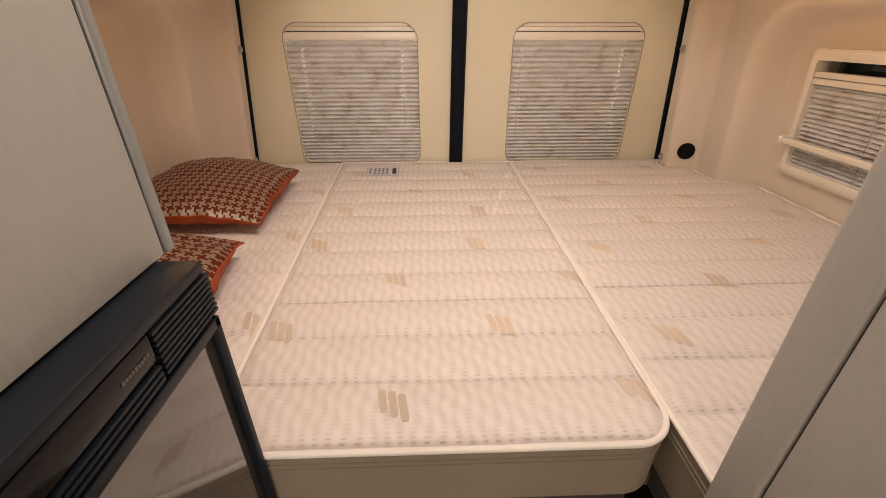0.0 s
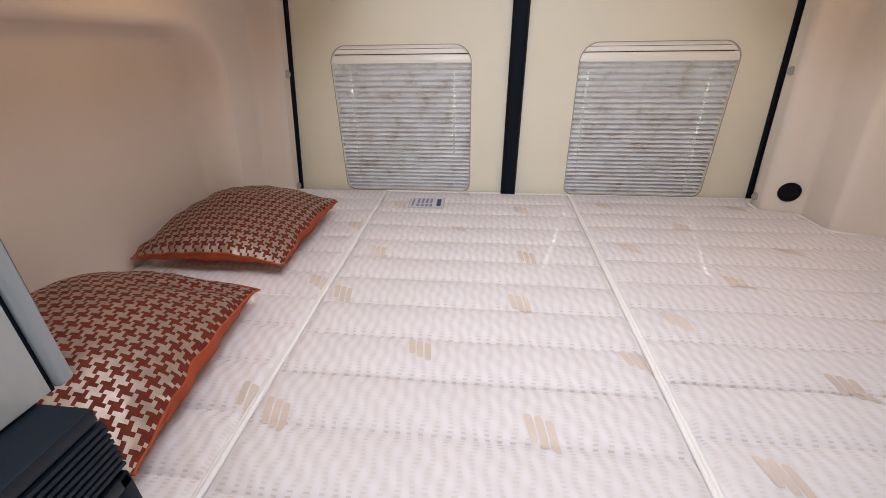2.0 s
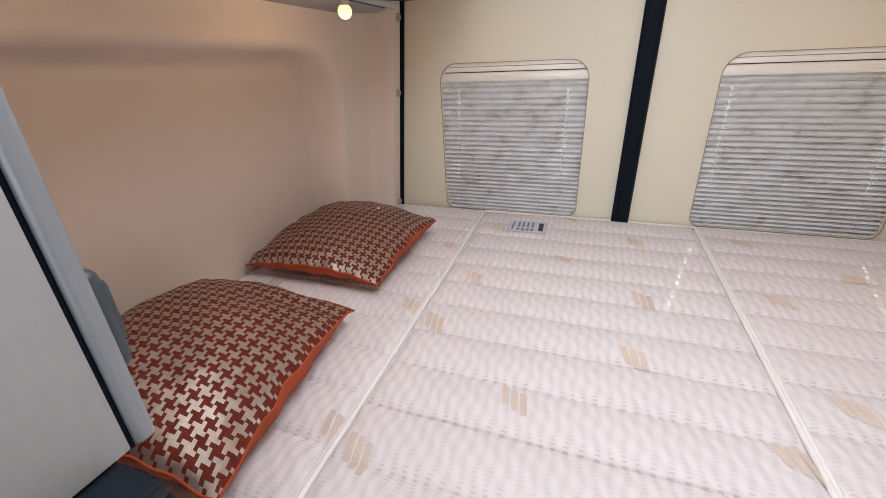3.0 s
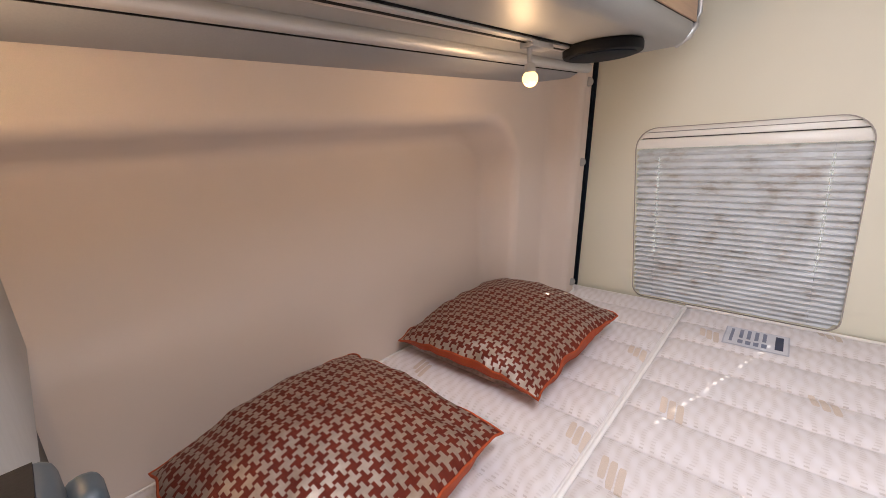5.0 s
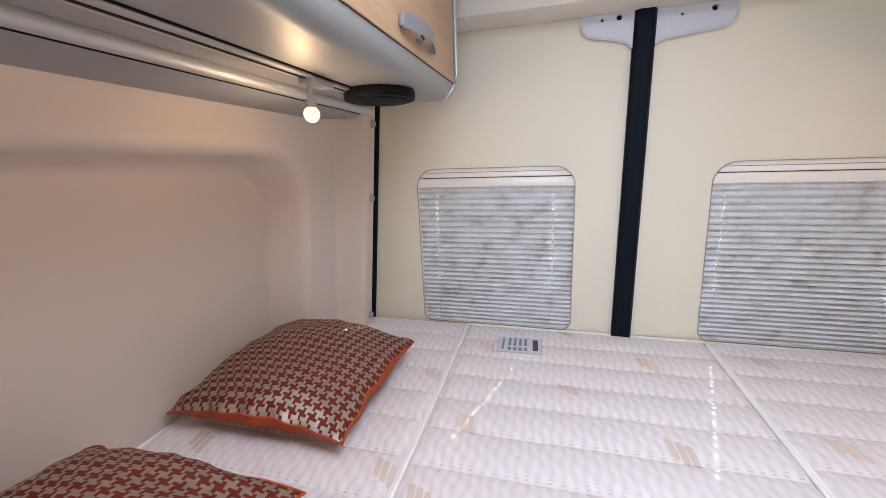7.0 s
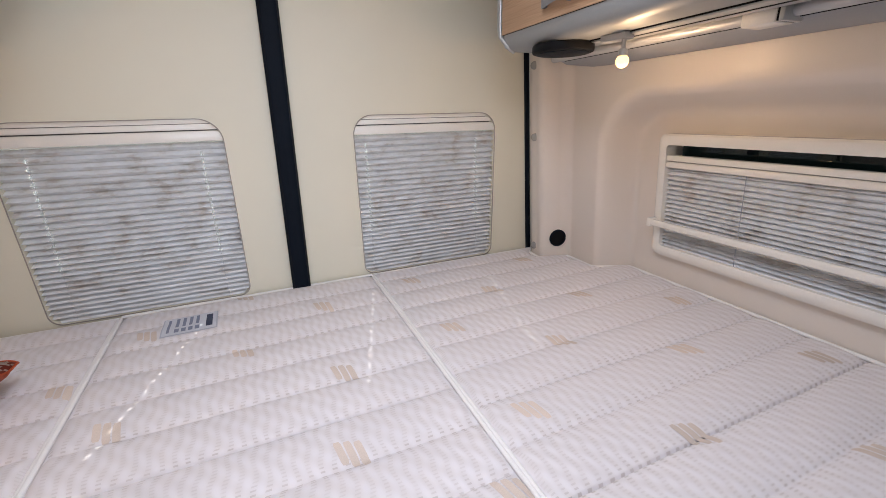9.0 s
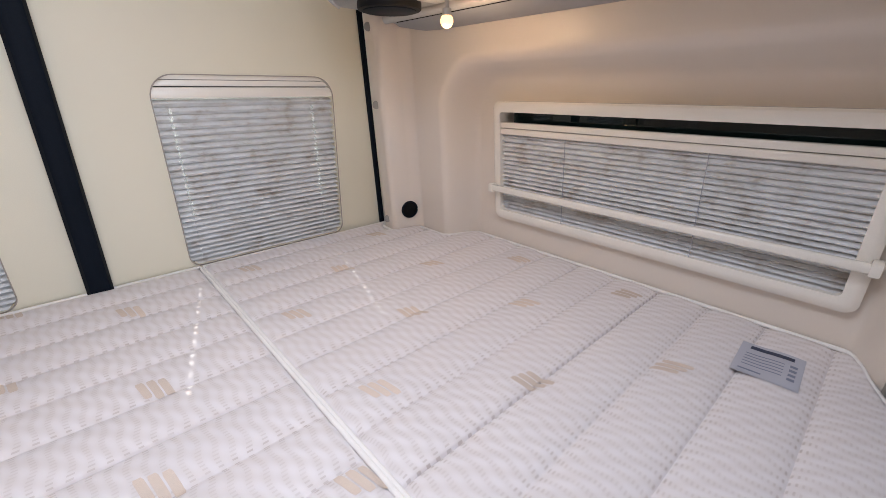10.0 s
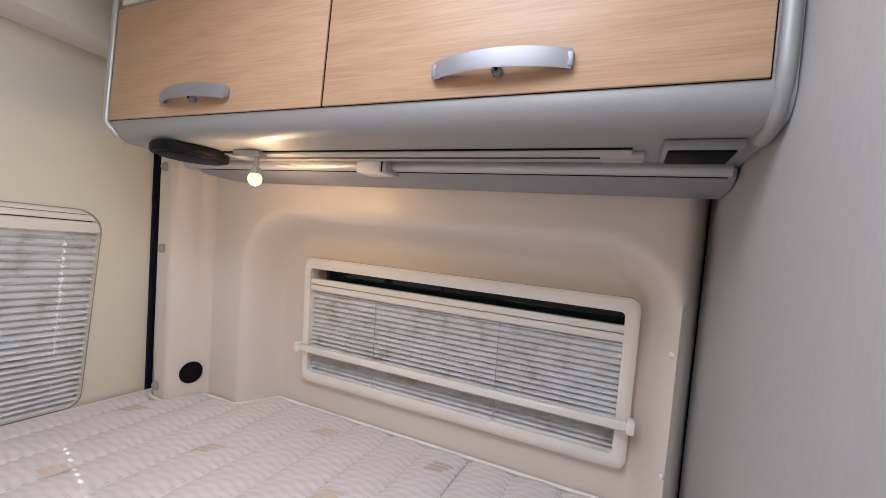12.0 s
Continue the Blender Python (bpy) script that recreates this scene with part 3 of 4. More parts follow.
def mattress(which, label):
    left, right, front, rear, phase = bed_edges(which)
    ob = thing("mattress", label, "mattress", "bed cushions")
    nx, ny = 48, 560
    bm = bmesh.new()
    rows = []
    for b in range(ny + 1):
        y = front + (rear - front) * b / ny
        xl, xr = left(y), right(y)
        rows.append([bm.verts.new((xl + (xr - xl) * a / nx, y, bed_top(which, xl + (xr - xl) * a / nx, y))) for a in range(nx + 1)])
    for r0, r1 in zip(rows, rows[1:]):
        for a in range(nx):
            bm.faces.new((r0[a], r0[a + 1], r1[a + 1], r1[a]))
    stitch = bm.verts.layers.float.new("stitch")
    for v in bm.verts:
        off = (v.co.y - phase + PITCH / 2) % PITCH - PITCH / 2
        v[stitch] = math.exp(-((off / 0.013) ** 2))
    part("quilted_top", bm, QUILT, ob, "white knitted ticking with quilted channels", 1.2)
    ends = [front + (rear - front) * (b / 130) ** 1.7 for b in range(131)]
    edge = [(left(y), y) for y in ends]
    edge2 = [(right(y), y) for y in reversed(ends)]
    loop = edge + [(left(rear) + (right(rear) - left(rear)) * a / 10, rear) for a in range(1, 10)] + edge2 + [(right(front) + (left(front) - right(front)) * a / 10, front) for a in range(1, 10)]
    bm = bmesh.new()
    tops = [bm.verts.new((x, y, BED - 0.008)) for x, y in loop]
    lows = [bm.verts.new((x, y, 0.752)) for x, y in loop]
    for q in range(len(loop)):
        bm.faces.new((tops[q], tops[(q + 1) % len(loop)], lows[(q + 1) % len(loop)], lows[q]))
    bm.faces.new(lows)
    part("border", bm, MATTRESS_SIDE_SHADED, ob, "plain beige cloth border, its colour darkened for shade", 0.6)
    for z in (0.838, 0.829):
        part("border_seam", sweep([(x, y, z) for x, y in loop], 0.0022, 6, True), MATTRESS_SIDE_SHADED, ob, "stitched tape on the border", 1.2)
    cord = (0.0046, 0.0012) if which == "centre" else (0.0046, 0.0012) if which == "right" else (0.0038, 0.0030)
    part("piping", sweep([(x, y, BED - cord[1]) for x, y in loop], cord[0], 8, True), PIPING, ob, "cream piping along the edge", 1.2)
    return ob


def motif(which, parent, x, y, size=1.0, bars=3):
    """Slanted tan bars woven into the ticking."""
    left, right, _, _, _ = bed_edges(which)
    bm = bmesh.new()
    for b in range(bars):
        cx = (b - 1) * 0.0150 * size
        rows = []
        for s in range(9):
            t = s / 8 - 0.5
            w = 0.0057 * size * (1.0 if 0 < s < 8 else 0.72)
            yy = y + t * (0.043 + 0.005 * min(b, 1)) * size - (b - 1) * 0.006
            xx = x + cx - t * 0.008
            rows.append([bm.verts.new((q, yy, bed_top(which, q, yy) + 0.0009)) for q in [min(max(xx + e * w, left(yy) + 0.004), right(yy) - 0.004) for e in (-1, 0, 1)]])
        for r0, r1 in zip(rows, rows[1:]):
            for a in range(2):
                bm.faces.new((r0[a], r0[a + 1], r1[a + 1], r1[a]))
    part("woven_motif", bm, MOTIF, parent, "three tan slanted bars woven in")


centre = mattress("centre", "white quilted centre mattress section with tan motifs and cream piping")
for x, y in ((-0.18, -1.235), (0.178, -1.217), (-0.39, -1.068), (0.001, -1.062), (-0.198, -0.905), (0.176, -0.90), (-0.399, -0.736), (-0.012, -0.74), (-0.374, -0.525), (0.017, -0.525), (-0.173, -0.354), (-0.385, -0.18), (0.022, -0.195), (-0.176, -0.034)):
    motif("centre", centre, x, y)
right_bed = mattress("right", "white quilted mattress section fitted to the moulded side wall")
for x, y in ((0.297, -0.132), (0.489, -0.297), (0.690, -0.437), (0.288, -0.455), (0.483, -0.614), (0.694, -0.757), (0.905, -0.895), (0.698, -1.073), (0.286, -0.778), (0.490, -0.930), (0.893, -0.587), (0.712, -0.122), (0.293, -1.10)):
    motif("right", right_bed, x, y)
left_bed = mattress("left", "narrow white quilted mattress section under the cushions")
for x, y in ((-0.849, -0.702), (-0.492, -0.356), (-0.474, -0.691), (-0.444, -1.042), (-0.86, -0.22), (-0.66, -0.90), (-0.67, -0.20)):
    motif("left", left_bed, x, y)


def sewn_label(name, which, corner, along, down, material, label, lines):
    """A flat cloth label: corner, the two side vectors, and printed bars."""
    ob = thing(name, label, "label")
    c, u, v = Vector(corner), Vector(along), Vector(down)

    def patch(a0, a1, b0, b1, lift, n=12):
        bm = bmesh.new()
        rows = []
        for b in range(n + 1):
            row = []
            for a in range(n + 1):
                p = c + u * (a0 + (a1 - a0) * a / n) + v * (b0 + (b1 - b0) * b / n)
                row.append(bm.verts.new((p.x, p.y, max(bed_top(which, p.x, p.y), BED + 0.0045) + lift)))
            rows.append(row)
        for r0, r1 in zip(rows, rows[1:]):
            for a in range(n):
                bm.faces.new((r0[a], r0[a + 1], r1[a + 1], r1[a]))
        return bm

    part("edging", patch(0, 1, 0, 1, 0.0012), LABEL_GREY, ob, "grey stitched edge")
    part("cloth", patch(0.025, 0.975, 0.03, 0.97, 0.0020), material, ob)
    for a0, a1, b0, b1, m in lines:
        part("print", patch(a0, a1, b0, b1, 0.0027, 6), m, ob)
    return ob


D, M = PRINT_DARK, PRINT_MID
sewn_label("care_label", "centre", (-0.362, -0.103, 0), (0.122, 0.004, 0), (0.006, -0.102, 0), LABEL_WHITE, "white care label with grey print sewn on the mattress", [
    (0.79, 0.91, 0.14, 0.86, D), (0.10, 0.15, 0.12, 0.88, M)] + [(0.24 + 0.12 * q, 0.30 + 0.12 * q, 0.10, 0.62, M) for q in range(4)] + [(0.235 + 0.12 * q, 0.315 + 0.12 * q, 0.72, 0.90, M) for q in range(4)])
sewn_label("care_label", "right", (0.885, -1.136, 0), (0.006, -0.094, 0), (-0.114, -0.006, 0), LABEL_GREY, "grey care label with printed lines sewn on the mattress", [
    (0.16, 0.84, 0.10, 0.21, D)] + [(0.12, 0.72, 0.36 + 0.09 * q, 0.385 + 0.09 * q, M) for q in range(5)] + [(0.80, 0.91, 0.34 + 0.13 * q, 0.41 + 0.13 * q, M) for q in range(4)] + [(0.10, 0.45, 0.87, 0.91, M)])

base = thing("bed_base", "dark bed base boards under the mattress sections", "bed base")
part("deck", merge(box(-0.955, 0.20, -1.275, -0.02, 0.722, 0.750), box(0.20, 0.985, -1.345, -0.02, 0.722, 0.750)), BASE_BOARD, base)
part("front_board", box(-0.34, 0.19, -1.250, -1.232, 0.0, 0.722), BASE_BOARD, base)


# ---- cushions ----
def cushion(label, fl, fr, br, bl, puff, seed):
    ob = thing("cushion", label, "cushion", "bed cushions with houndstooth fabric")
    corners = [Vector(c) for c in (fl, fr, br, bl)]
    n = 44

    def point(a, b, side):
        s, t = 2 * a / n - 1, 2 * b / n - 1
        core = (max(0.0, (1 - s * s) * (1 - t * t))) ** (0.55 if side >= 0 else 0.30)
        pinch = 0.028 if side >= 0 else 0.028 - 0.070 * min(1.0, core / 0.6)
        s2 = s * (1 - pinch * (1 - t * t))
        t2 = t * (1 - pinch * (1 - s * s))
        u, v = (s2 + 1) / 2, (t2 + 1) / 2
        p = corners[0] * (1 - u) * (1 - v) + corners[1] * u * (1 - v) + corners[2] * u * v + corners[3] * (1 - u) * v
        h = (max(0.0, (1 - s ** 4) * (1 - t ** 4))) ** 0.5
        p.z += 0.022 * (1 - s * s * t * t)
        edge = max(abs(s), abs(t)) ** 6
        p += Vector((noise.noise((s * 4 + seed, t * 4, 3.1)), noise.noise((s * 4, t * 4 + seed, 7.7)), 0.6 * noise.noise((s * 5 + seed, t * 5, 1.3)))) * 0.010 * edge
        wob = 0.006 * noise.noise((s * 2.2 + seed, t * 2.2, seed)) + 0.003 * noise.noise((s * 6 + seed, t * 6, seed))
        crease = 0.010 * math.exp(-(((t - 0.55 - 0.25 * s) / 0.10) ** 2)) * smooth01((s + 0.2) / 0.8) * (1 if seed > 5 else 0)
        p.z += side * (puff * core + wob * h) - (crease * h if side > 0 else 0)
        if side < 0:
            p.z = max(p.z, BED + 0.006)
        return p

    for side, name, material, text in ((1, "front_cloth", HOUND, "brown and silver houndstooth cloth"), (-0.8, "back_cloth", ORANGE, "plain orange cloth")):
        bm = bmesh.new()
        uv = bm.loops.layers.uv.new("UVMap")
        grid = [[bm.verts.new(point(a, b, side)) for a in range(n + 1)] for b in range(n + 1)]
        for b in range(n):
            for a in range(n):
                f = bm.faces.new((grid[b][a], grid[b][a + 1], grid[b + 1][a + 1], grid[b + 1][a]))
                for lp, (p, q) in zip(f.loops, ((a, b), (a + 1, b), (a + 1, b + 1), (a, b + 1))):
                    lp[uv].uv = (p / n * 18.0, q / n * 18.0)
        part(name, bm, material, ob, text, 1.2)
    rim = [point(a, 0, 0) for a in range(n)] + [point(n, b, 0) for b in range(n)] + [point(n - a, n, 0) for a in range(n)] + [point(0, n - b, 0) for b in range(n)]
    part("edge_seam", sweep(rim, 0.0022, 6, True), ORANGE, ob, "orange edge seam", 1.2)
    return ob


cushion("square houndstooth cushion leaning on the side wall, orange back", (-0.945, -0.690, 0.900), (-0.553, -0.685, 0.896), (-0.560, -0.305, 0.915), (-0.915, -0.300, 0.946), 0.047, 2.0)
cushion("plump houndstooth cushion with a fold, orange back", (-0.905, -1.215, 0.915), (-0.490, -1.205, 0.900), (-0.548, -0.808, 0.908), (-0.935, -0.835, 0.930), 0.052, 9.0)


# ---- overhead cabinets ----
CAB_REAR, CAB_FRONT = -0.225, -1.361
UNDER, UNDER_LEFT = 1.503, 1.518


def handle(parent, x, sign, y, z):
    bm = bmesh.new()
    rows = []
    n = 16
    for s in range(n + 1):
        t = 2 * s / n - 1
        out = 0.005 + 0.015 * (1 - t * t)
        rows.append([bm.verts.new((x - sign * (out + e), y + 0.086 * t, z + 1.22 * h + 0.003 * (1 - t * t))) for e, h in ((0, -0.0075), (0.003, -0.0095), (0.004, 0.0), (0.003, 0.0095), (0, 0.0075))])
    for r0, r1 in zip(rows, rows[1:]):
        for a in range(5):
            bm.faces.new((r0[a], r0[(a + 1) % 5], r1[(a + 1) % 5], r1[a]))
    bm.faces.new(rows[0])
    bm.faces.new(rows[-1])
    part("handle", bm, HANDLE_GREY, parent, "curved satin metal handle", 0.9)
    for t in (-1, 1):
        part("handle_foot", box(min(x - sign * 0.010, x), max(x - sign * 0.010, x), y + t * 0.082 - 0.006, y + t * 0.082 + 0.006, z - 0.009, z + 0.009, 0.002), HANDLE_GREY, parent)
    part("lock_button", disc((x - sign * 0.006, y, z - 0.006), (-sign, 0, 0), 0.007, 0.012, 0.003, 20), HANDLE_GREY, parent, "round push lock")
    part("key_slot", disc((x - sign * 0.0125, y, z - 0.006), (-sign, 0, 0), 0.002, 0.002, 0.0, 14), BLACK_PLASTIC, parent)


def overhead(sign, xf, under, rail_x, track_x, track_half, label):
    ob = thing("overhead_cabinet", label, "cabinet", "overhead cabinets")
    xb = sign * 0.845
    a, b = min(xf, xb), max(xf, xb)
    bm = box(a, b, CAB_FRONT, CAB_REAR, under, CEIL - 0.004)
    round_edges = [e for e in bm.edges if all(abs(v.co.z - under) < 1e-5 and abs(v.co.x - xf) < 1e-5 for v in e.verts) or all(abs(v.co.z - under) < 1e-5 and abs(v.co.y - CAB_REAR) < 1e-5 for v in e.verts) or all(abs(v.co.x - xf) < 1e-5 and abs(v.co.y - CAB_REAR) < 1e-5 for v in e.verts)]
    bmesh.ops.bevel(bm, geom=round_edges, offset=0.032, segments=6, profile=0.5, affect="EDGES")
    part("body", bm, GREY_BODY, ob, "silver-grey cabinet body with rounded lower edges", 0.7)
    d = sign * 0.004
    for y0, y1 in ((CAB_FRONT + 0.022, -0.799), (-0.795, CAB_REAR - 0.022)):
        x0, x1 = sorted((xf - d, xf + d))
        door = part("door", box(x0, x1, y0, y1, under + 0.039, under + 0.264, 0.0015), OAK, ob, "light oak veneer flap door")
        handle(door, xf - d, sign, (y0 + y1) / 2 + (0.01 if y0 > -0.9 else 0.0), under + 0.071)
    x0, x1 = sorted((xf - sign * 0.0012, xf + d))
    part("shadow_gap", box(x0, x1, CAB_FRONT + 0.0205, CAB_REAR - 0.0205, under + 0.0382, under + 0.2650), BLACK_PLASTIC, ob, "dark gap behind the flap doors")
    # end frame round the doors
    edge = [(xf - sign * 0.004, CAB_REAR - 0.012, CEIL - 0.01), (xf - sign * 0.004, CAB_REAR - 0.012, under + 0.057), (xf - sign * 0.002, CAB_REAR - 0.018, under + 0.035), (xf + sign * 0.006, CAB_REAR - 0.034, under + 0.013), (xf + sign * 0.03, CAB_REAR - 0.03, under + 0.002)]
    part("edge_profile", sweep(edge, 0.0065, 10), ALU_EDGE, ob, "pale grey edge profile", 1.2)
    front_edge = [(xf - sign * 0.001, CAB_FRONT + 0.010, CEIL - 0.01), (xf - sign * 0.001, CAB_FRONT + 0.010, under + 0.057), (xf + sign * 0.002, CAB_FRONT + 0.010, under + 0.033), (xf + sign * 0.012, CAB_FRONT + 0.010, under + 0.012), (xf + sign * 0.030, CAB_FRONT + 0.010, under), (xf + sign * 0.060, CAB_FRONT + 0.010, under - 0.003)]
    part("edge_profile", sweep(front_edge, 0.0085, 10), GREY_BODY, ob, "grey edge profile", 1.2)
    part("top_trim", box(*sorted((xf - sign * 0.004, xf + sign * 0.01)), CAB_FRONT + 0.01, CAB_REAR - 0.03, under + 0.272, under + 0.297, 0.003), CEIL_MAT, ob, "cream trim above the doors")
    # rail, ledge and lamp track on the underside
    part("rail", sweep([(sign * rail_x, -0.215, under - 0.006), (sign * rail_x, CAB_FRONT + 0.010, under - 0.006)], 0.0115, 16), ALU, ob, "satin aluminium rail", 1.2)
    bm = bmesh.new()
    prof = ((rail_x + 0.006, under - 0.003), (rail_x + 0.009, under - 0.015), (rail_x + 0.040, under - 0.027), (0.845, under - (0.030 if sign > 0 else 0.022)), (0.845, under - 0.003))
    mid = rail_x + 0.06
    rows = []
    ends = [(CAB_FRONT + 0.002, 1.0), (-0.30, 1.0), (-0.25, 0.94), (-0.215, 0.75), (-0.195, 0.4), (-0.188, 0.1)]
    for yy, k_ in ends:
        rows.append([bm.verts.new((sign * (mid + (px - mid) * k_), yy, under - 0.001 + (pz - under + 0.001) * k_)) for px, pz in prof])
    for r0, r1 in zip(rows, rows[1:]):
        for q in range(5):
            bm.faces.new((r0[q], r0[(q + 1) % 5], r1[(q + 1) % 5], r1[q]))
    bm.faces.new(rows[0])
    bm.faces.new(rows[-1])
    part("ledge", bm, LEDGE_GREY, ob, "blue-grey ledge strip against the wall", 0.7)
    tx = sign * track_x
    part("track_plate", box(*sorted((tx - track_half, tx + track_half)), -1.225, -0.46, under - 0.006, under + 0.001, 0.002), ALU_EDGE, ob, "flat metal lamp track")
    part("track_groove", box(*sorted((tx - 0.003, tx + 0.003)), -1.19, -0.50, under - 0.0068, under - 0.004), BLACK_PLASTIC, ob, "dark groove of the track")
    # black strips stand in for the shade along the track plate's edges
    for e in (-1, 1):
        x0, x1 = sorted((tx + e * (track_half + 0.0005), tx + e * (track_half + 0.0030)))
        part("track_shade_strip", box(x0, x1, -1.225, -0.46, under - 0.0025, under + 0.001), BLACK_PLASTIC, ob, "dark strip for the shade beside the lamp track")
    # a black strip added for the shade line between rail and ledge
    x0, x1 = sorted((sign * (rail_x + 0.0100), sign * (rail_x + 0.0120)))
    part("rail_shade_strip", box(x0, x1, CAB_FRONT + 0.012, -0.25, under - 0.0170, under - 0.010), BLACK_PLASTIC, ob, "dark strip for the shade between rail and ledge")
    part("track_end", box(*sorted((tx - 0.014, tx + 0.020)), -1.240, -1.185, under - 0.009, under + 0.001, 0.002), ALU_EDGE, ob, "pale end block of the lamp track")
    if sign > 0:
        part("clamp_recess", box(0.7085, 0.7415, -0.7475, -0.7468, 1.487, under - 0.004), LEDGE_GREY, ob, "grey recess of the clamp")
        part("clamp", box(*sorted((sign * 0.700, sign * 0.750)), -0.802, -0.748, 1.478, under, 0.003), WHITE_FRAME, ob, "pale rail clamp")
        part("clamp_slot", box(0.702, 0.748, -0.8060, -0.8025, 1.480, under - 0.001), BLACK_PLASTIC, ob, "dark slot beside the clamp")
        part("clamp_cheek", box(0.700, 0.750, -0.8140, -0.8065, 1.479, under, 0.001), ALU_EDGE, ob, "metal cheek of the clamp")
    return ob


overhead(1, 0.540, UNDER, 0.730, 0.668, 0.028, "grey overhead cabinet with two light oak flap doors and arched handles")
overhead(-1, -0.452, UNDER_LEFT, 0.686, 0.602, 0.014, "deep grey overhead cabinet with light oak flap doors")

for cx, cy, under in ((0.615, -0.395, UNDER), (-0.555, -0.440, UNDER_LEFT)):
    sp = thing("speaker", "flat round black speaker on the cabinet underside", "speaker", "speakers")
    part("shell", disc((cx, cy, under - 0.010), (0, 0, -1), 0.071, 0.020, 0.005, 40), BLACK_PLASTIC, sp)
    part("grille", disc((cx, cy, under - 0.0205), (0, 0, -1), 0.060, 0.003, 0.001, 40), BLACK_RUBBER, sp, "black mesh grille")

for lx, ly, lz, under in ((0.636, -0.560, 1.448, UNDER), (-0.602, -0.615, 1.457, UNDER_LEFT), (-0.602, -1.288, 1.457, UNDER_LEFT)):
    lamp = thing("spot_lamp", "small lit spot lamp with a warm bulb on a metal stem", "lamp", "reading lamps")
    part("mount", box(lx - 0.012, lx + 0.014, ly - 0.012, ly + 0.055, under - 0.014, under - 0.0005, 0.002), ALU, lamp, "metal mounting block")
    part("stem", sweep([(lx, ly, under - 0.010), (lx, ly, lz + 0.022)], 0.0045, 10), ALU, lamp, "short metal stem")
    part("socket", disc((lx, ly, lz + 0.016), (0, 0, 1), 0.009, 0.014, 0.002, 18), ALU, lamp, "metal socket")
    bm = bmesh.new()
    bmesh.ops.create_uvsphere(bm, u_segments=20, v_segments=12, radius=0.0132)
    bmesh.ops.translate(bm, vec=(lx, ly, lz), verts=bm.verts)
    part("bulb", bm, BULB, lamp, "glowing warm bulb", 1.2)
    glow = new("lamp_light", bpy.data.lights.new("lamp_light", "POINT"))
    glow.data.energy, glow.data.color, glow.data.shadow_soft_size = (1.10 if lx > 0 else 0.65 if ly > -1.0 else 1.60), (1.0, 0.64, 0.36), 0.012
    glow.location = (lx, ly - 0.002, lz - 0.0275)

switch = thing("rocker_switch", "dark rocker switch panel in a grey surround under the cabinet", "switch")
part("surround", box(0.600, 0.682, -1.340, -1.258, UNDER - 0.010, UNDER - 0.0005, 0.003), LEDGE_GREY, switch, "grey surround")
part("rocker", box(0.614, 0.676, -1.334, -1.264, UNDER - 0.013, UNDER - 0.008, 0.003), BLACK_PLASTIC, switch)

# assumed hatch, out of view, added to frame the overhead fill light
roof = thing("assumed_roof_hatch", "assumed open roof hatch with a cream frame over the bed, out of view", "hatch", "", "structure")
part("frame", ring_frame(rounded_loop(-0.32, 0.32, -1.27, -0.69, (0.04,) * 4, 4), rounded_loop(-0.29, 0.29, -1.24, -0.72, (0.03,) * 4, 4), lambda a, b: (a, b, CEIL - 0.012), (0, 0, 0.010)), WHITE_FRAME, roof)


# ---- fridge block and partitions ----
fridge = thing("fridge", "black fridge with a smoked mirror door and slotted control panel", "fridge")
FX, FR = -0.332, -1.312
part("carcass", box(-0.93, FX - 0.012, -1.85, FR + 0.004, 0.02, 1.085), FRIDGE_BLACK, fridge)
part("top_cover", box(-0.93, FX - 0.001, -1.85, FR, 1.135, 1.147, 0.002), FRIDGE_BLACK, fridge, "black top cover")
part("control_panel", box(FX - 0.03, FX - 0.006, -1.85, FR, 1.088, 1.135), FRIDGE_BLACK, fridge, "black control panel")
for q in range(8):
    z = 1.0915 + q * 0.0055
    part("grille_bar", box(FX - 0.008, FX, -1.398, FR + 0.001, z, z + 0.0030), FRIDGE_BLACK, fridge)
for q in range(3):
    z = 1.0905 + q * 0.0058
    part("grille_bar", box(FX - 0.008, FX, -1.84, -1.402, z, z + 0.0030), FRIDGE_BLACK, fridge)
part("fascia", box(FX - 0.012, FX - 0.001, -1.84, -1.401, 1.109, 1.1345, 0.001), FRIDGE_GLOSS, fridge, "plain black fascia")
mark = part("printed_mark", merge(*[box(FX - 0.0012, FX - 0.0004, -1.437 + q * 0.0034, -1.4345 + q * 0.0034, 1.1190, 1.1190 + (0.0035, 0.0028, 0.0028, 0.0035)[q % 4]) for q in range(9)]), PRINT_PALE, fridge, "small pale printed mark")
door = part("door", box(FX - 0.036, FX - 0.010, -1.85, FR + 0.001, 0.10, 1.0835, 0.002), FRIDGE_GLASS, fridge, "smoked mirror door")
for x0, x1, y0, y1, z0, z1 in ((FX - 0.012, FX - 0.002, FR - 0.008, FR + 0.002, 0.10, 1.084), (FX - 0.012, FX - 0.002, -1.85, FR + 0.002, 1.072, 1.084)):
    part("door_frame", box(x0, x1, y0, y1, z0, z1, 0.002), FRIDGE_BLACK, door, "black door frame bar")

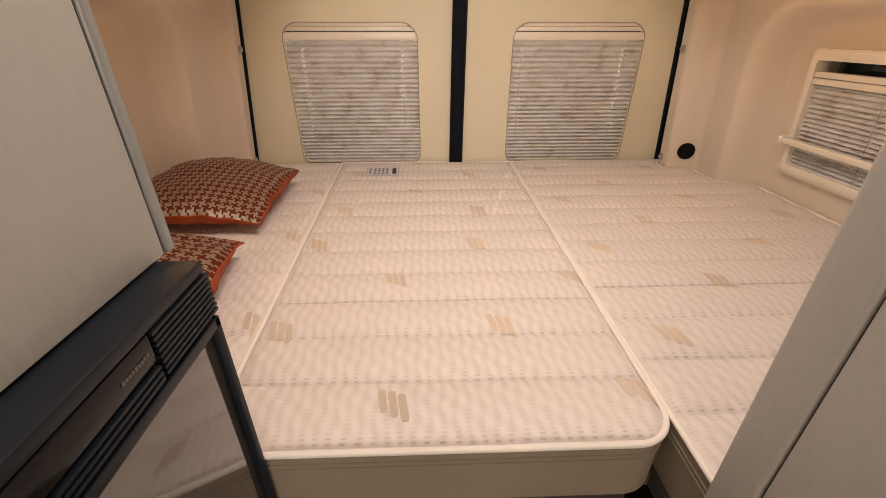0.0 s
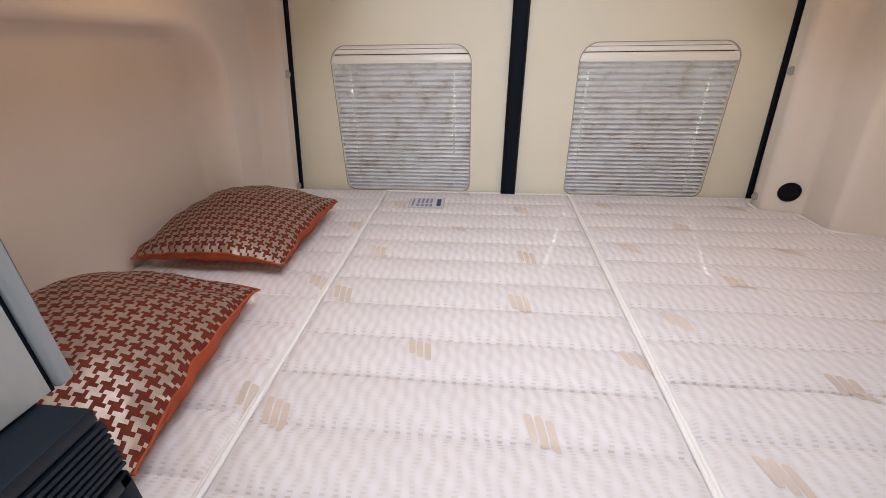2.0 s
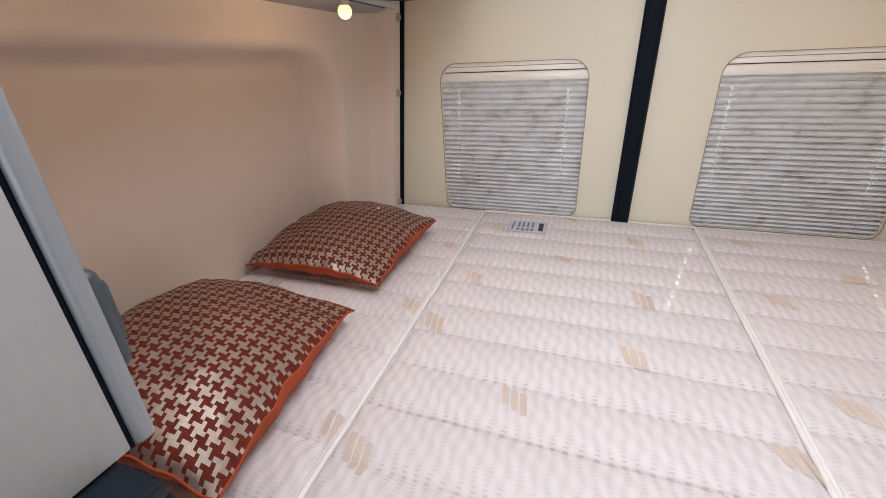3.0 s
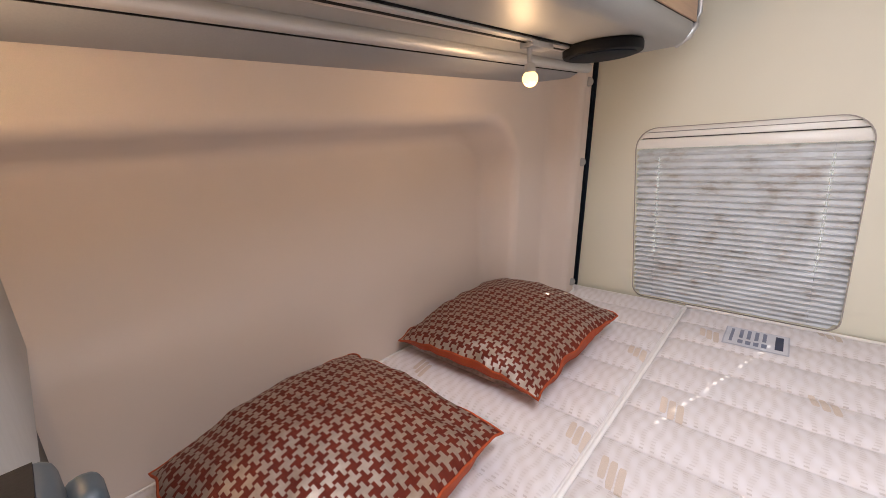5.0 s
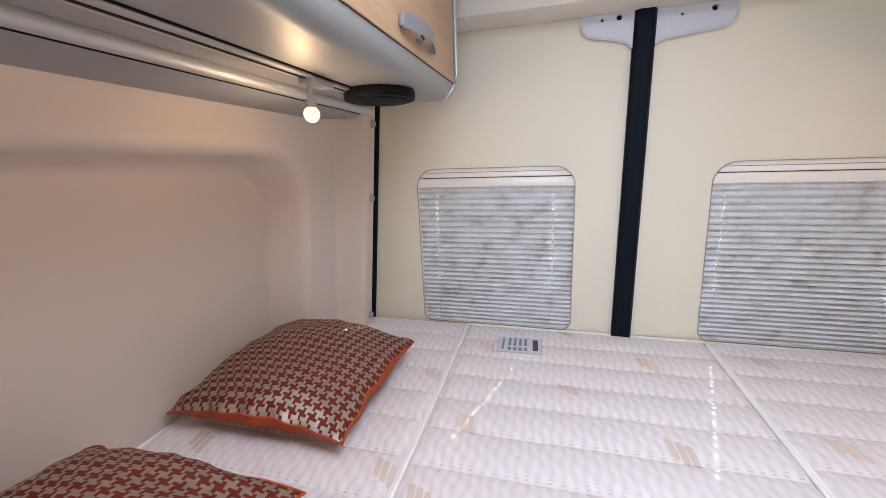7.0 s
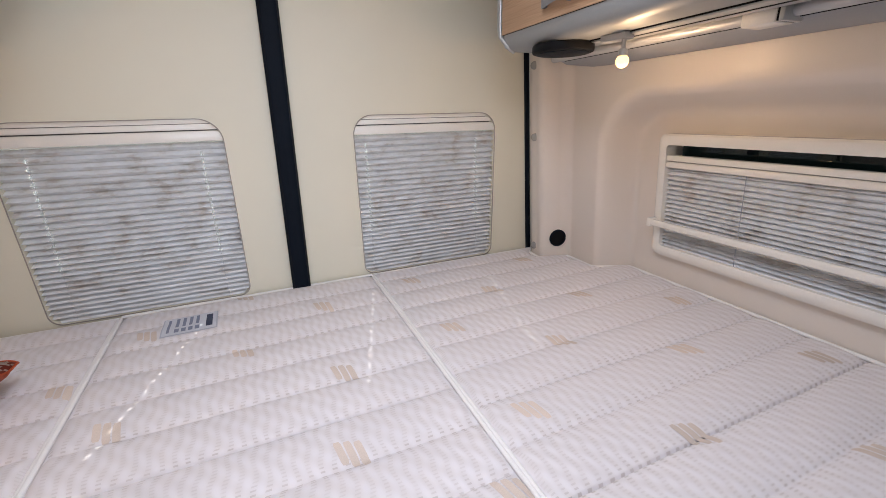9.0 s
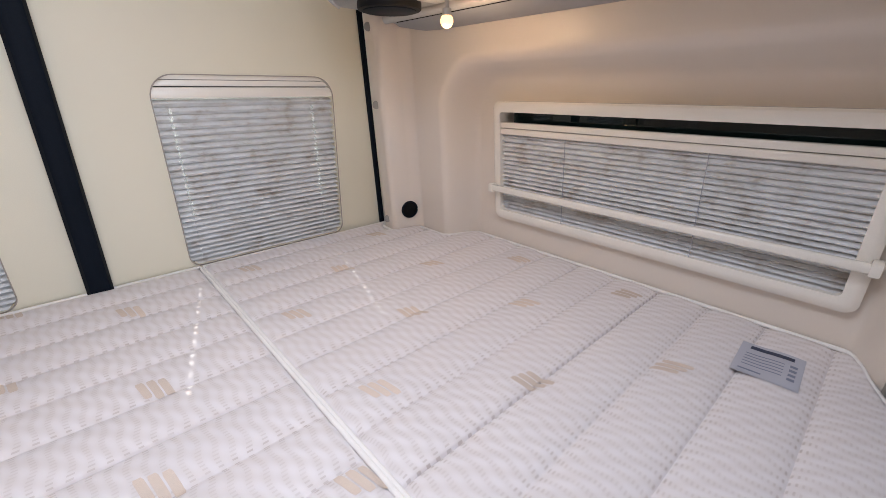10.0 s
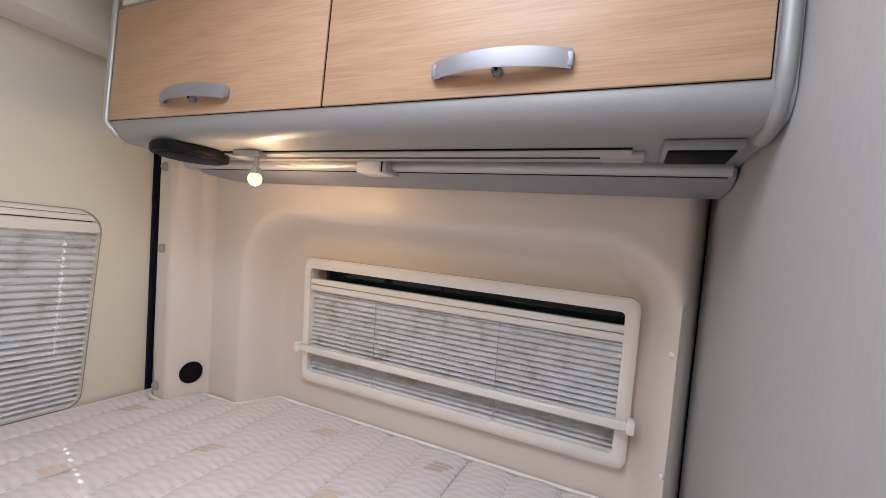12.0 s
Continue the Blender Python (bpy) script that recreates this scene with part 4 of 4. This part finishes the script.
upper = thing("fridge_cabinet", "grey laminate cabinet front above the fridge with a metal edge", "cabinet")
part("front_panel", box(-0.390, -0.369, -1.95, -1.3045, 1.150, CEIL - 0.004, 0.001), GREY_PANEL, upper, "grey laminate panel")
part("gasket_strip", box(-0.388, -0.3715, -1.3045, -1.3010, 1.148, CEIL - 0.004), BLACK_RUBBER, upper, "black joint strip")
part("edge_profile", box(-0.400, -0.367, -1.3010, -1.2885, 1.148, CEIL - 0.004, 0.004, 4), DULL_EDGE, upper, "rounded metal edge profile")
part("back_panel", box(-0.955, -0.400, -1.308, -1.291, 1.148, CEIL - 0.004), GREY_PANEL, upper, "grey panel facing the bed")

hook = thing("wall_bracket", "blue-grey plastic bracket on the grey partition", "bracket")
part("body", box(-0.434, -0.392, -1.2905, -1.270, 1.185, 1.256, 0.007, 4), BLUE_GREY, hook, "rounded bracket body")
part("slot", box(-0.428, -0.400, -1.287, -1.276, 1.2555, 1.2570), BLACK_PLASTIC, hook, "dark slot in the top")
part("lip", box(-0.436, -0.412, -1.272, -1.258, 1.192, 1.240, 0.006, 3), BLUE_GREY, hook, "raised hook lip")

bm = box(0.88, 0.995, -1.3618, -1.3608, 0.60, CEIL - 0.01)
for v in bm.verts:
    if v.co.x < 0.9:
        v.co.x = wall_x_right(-1.3605, v.co.z) - 0.007
structure("trim_joint", bm, BLACK_RUBBER, "dark joint between side lining and partition")
part_r = thing("partition", "tall grey laminate partition with a rounded metal edge", "partition")
part("panel", box(0.240, 0.985, -1.400, -1.362, 0.0, CEIL - 0.004), GREY_PANEL, part_r, "grey panel facing the bed")
part("edge_profile", box(0.199, 0.242, -1.410, -1.360, 0.0, CEIL - 0.004, 0.006, 3), GREY_PANEL, part_r, "rounded metal edge profile")
part("gasket_strip", box(0.206, 0.238, -1.4130, -1.4095, 0.0, CEIL - 0.004), BLACK_RUBBER, part_r, "black joint strip")
part("side_panel", box(0.202, 0.248, -2.15, -1.4130, 0.0, CEIL - 0.004, 0.001), GREY_PANEL, part_r, "grey panel facing the aisle")
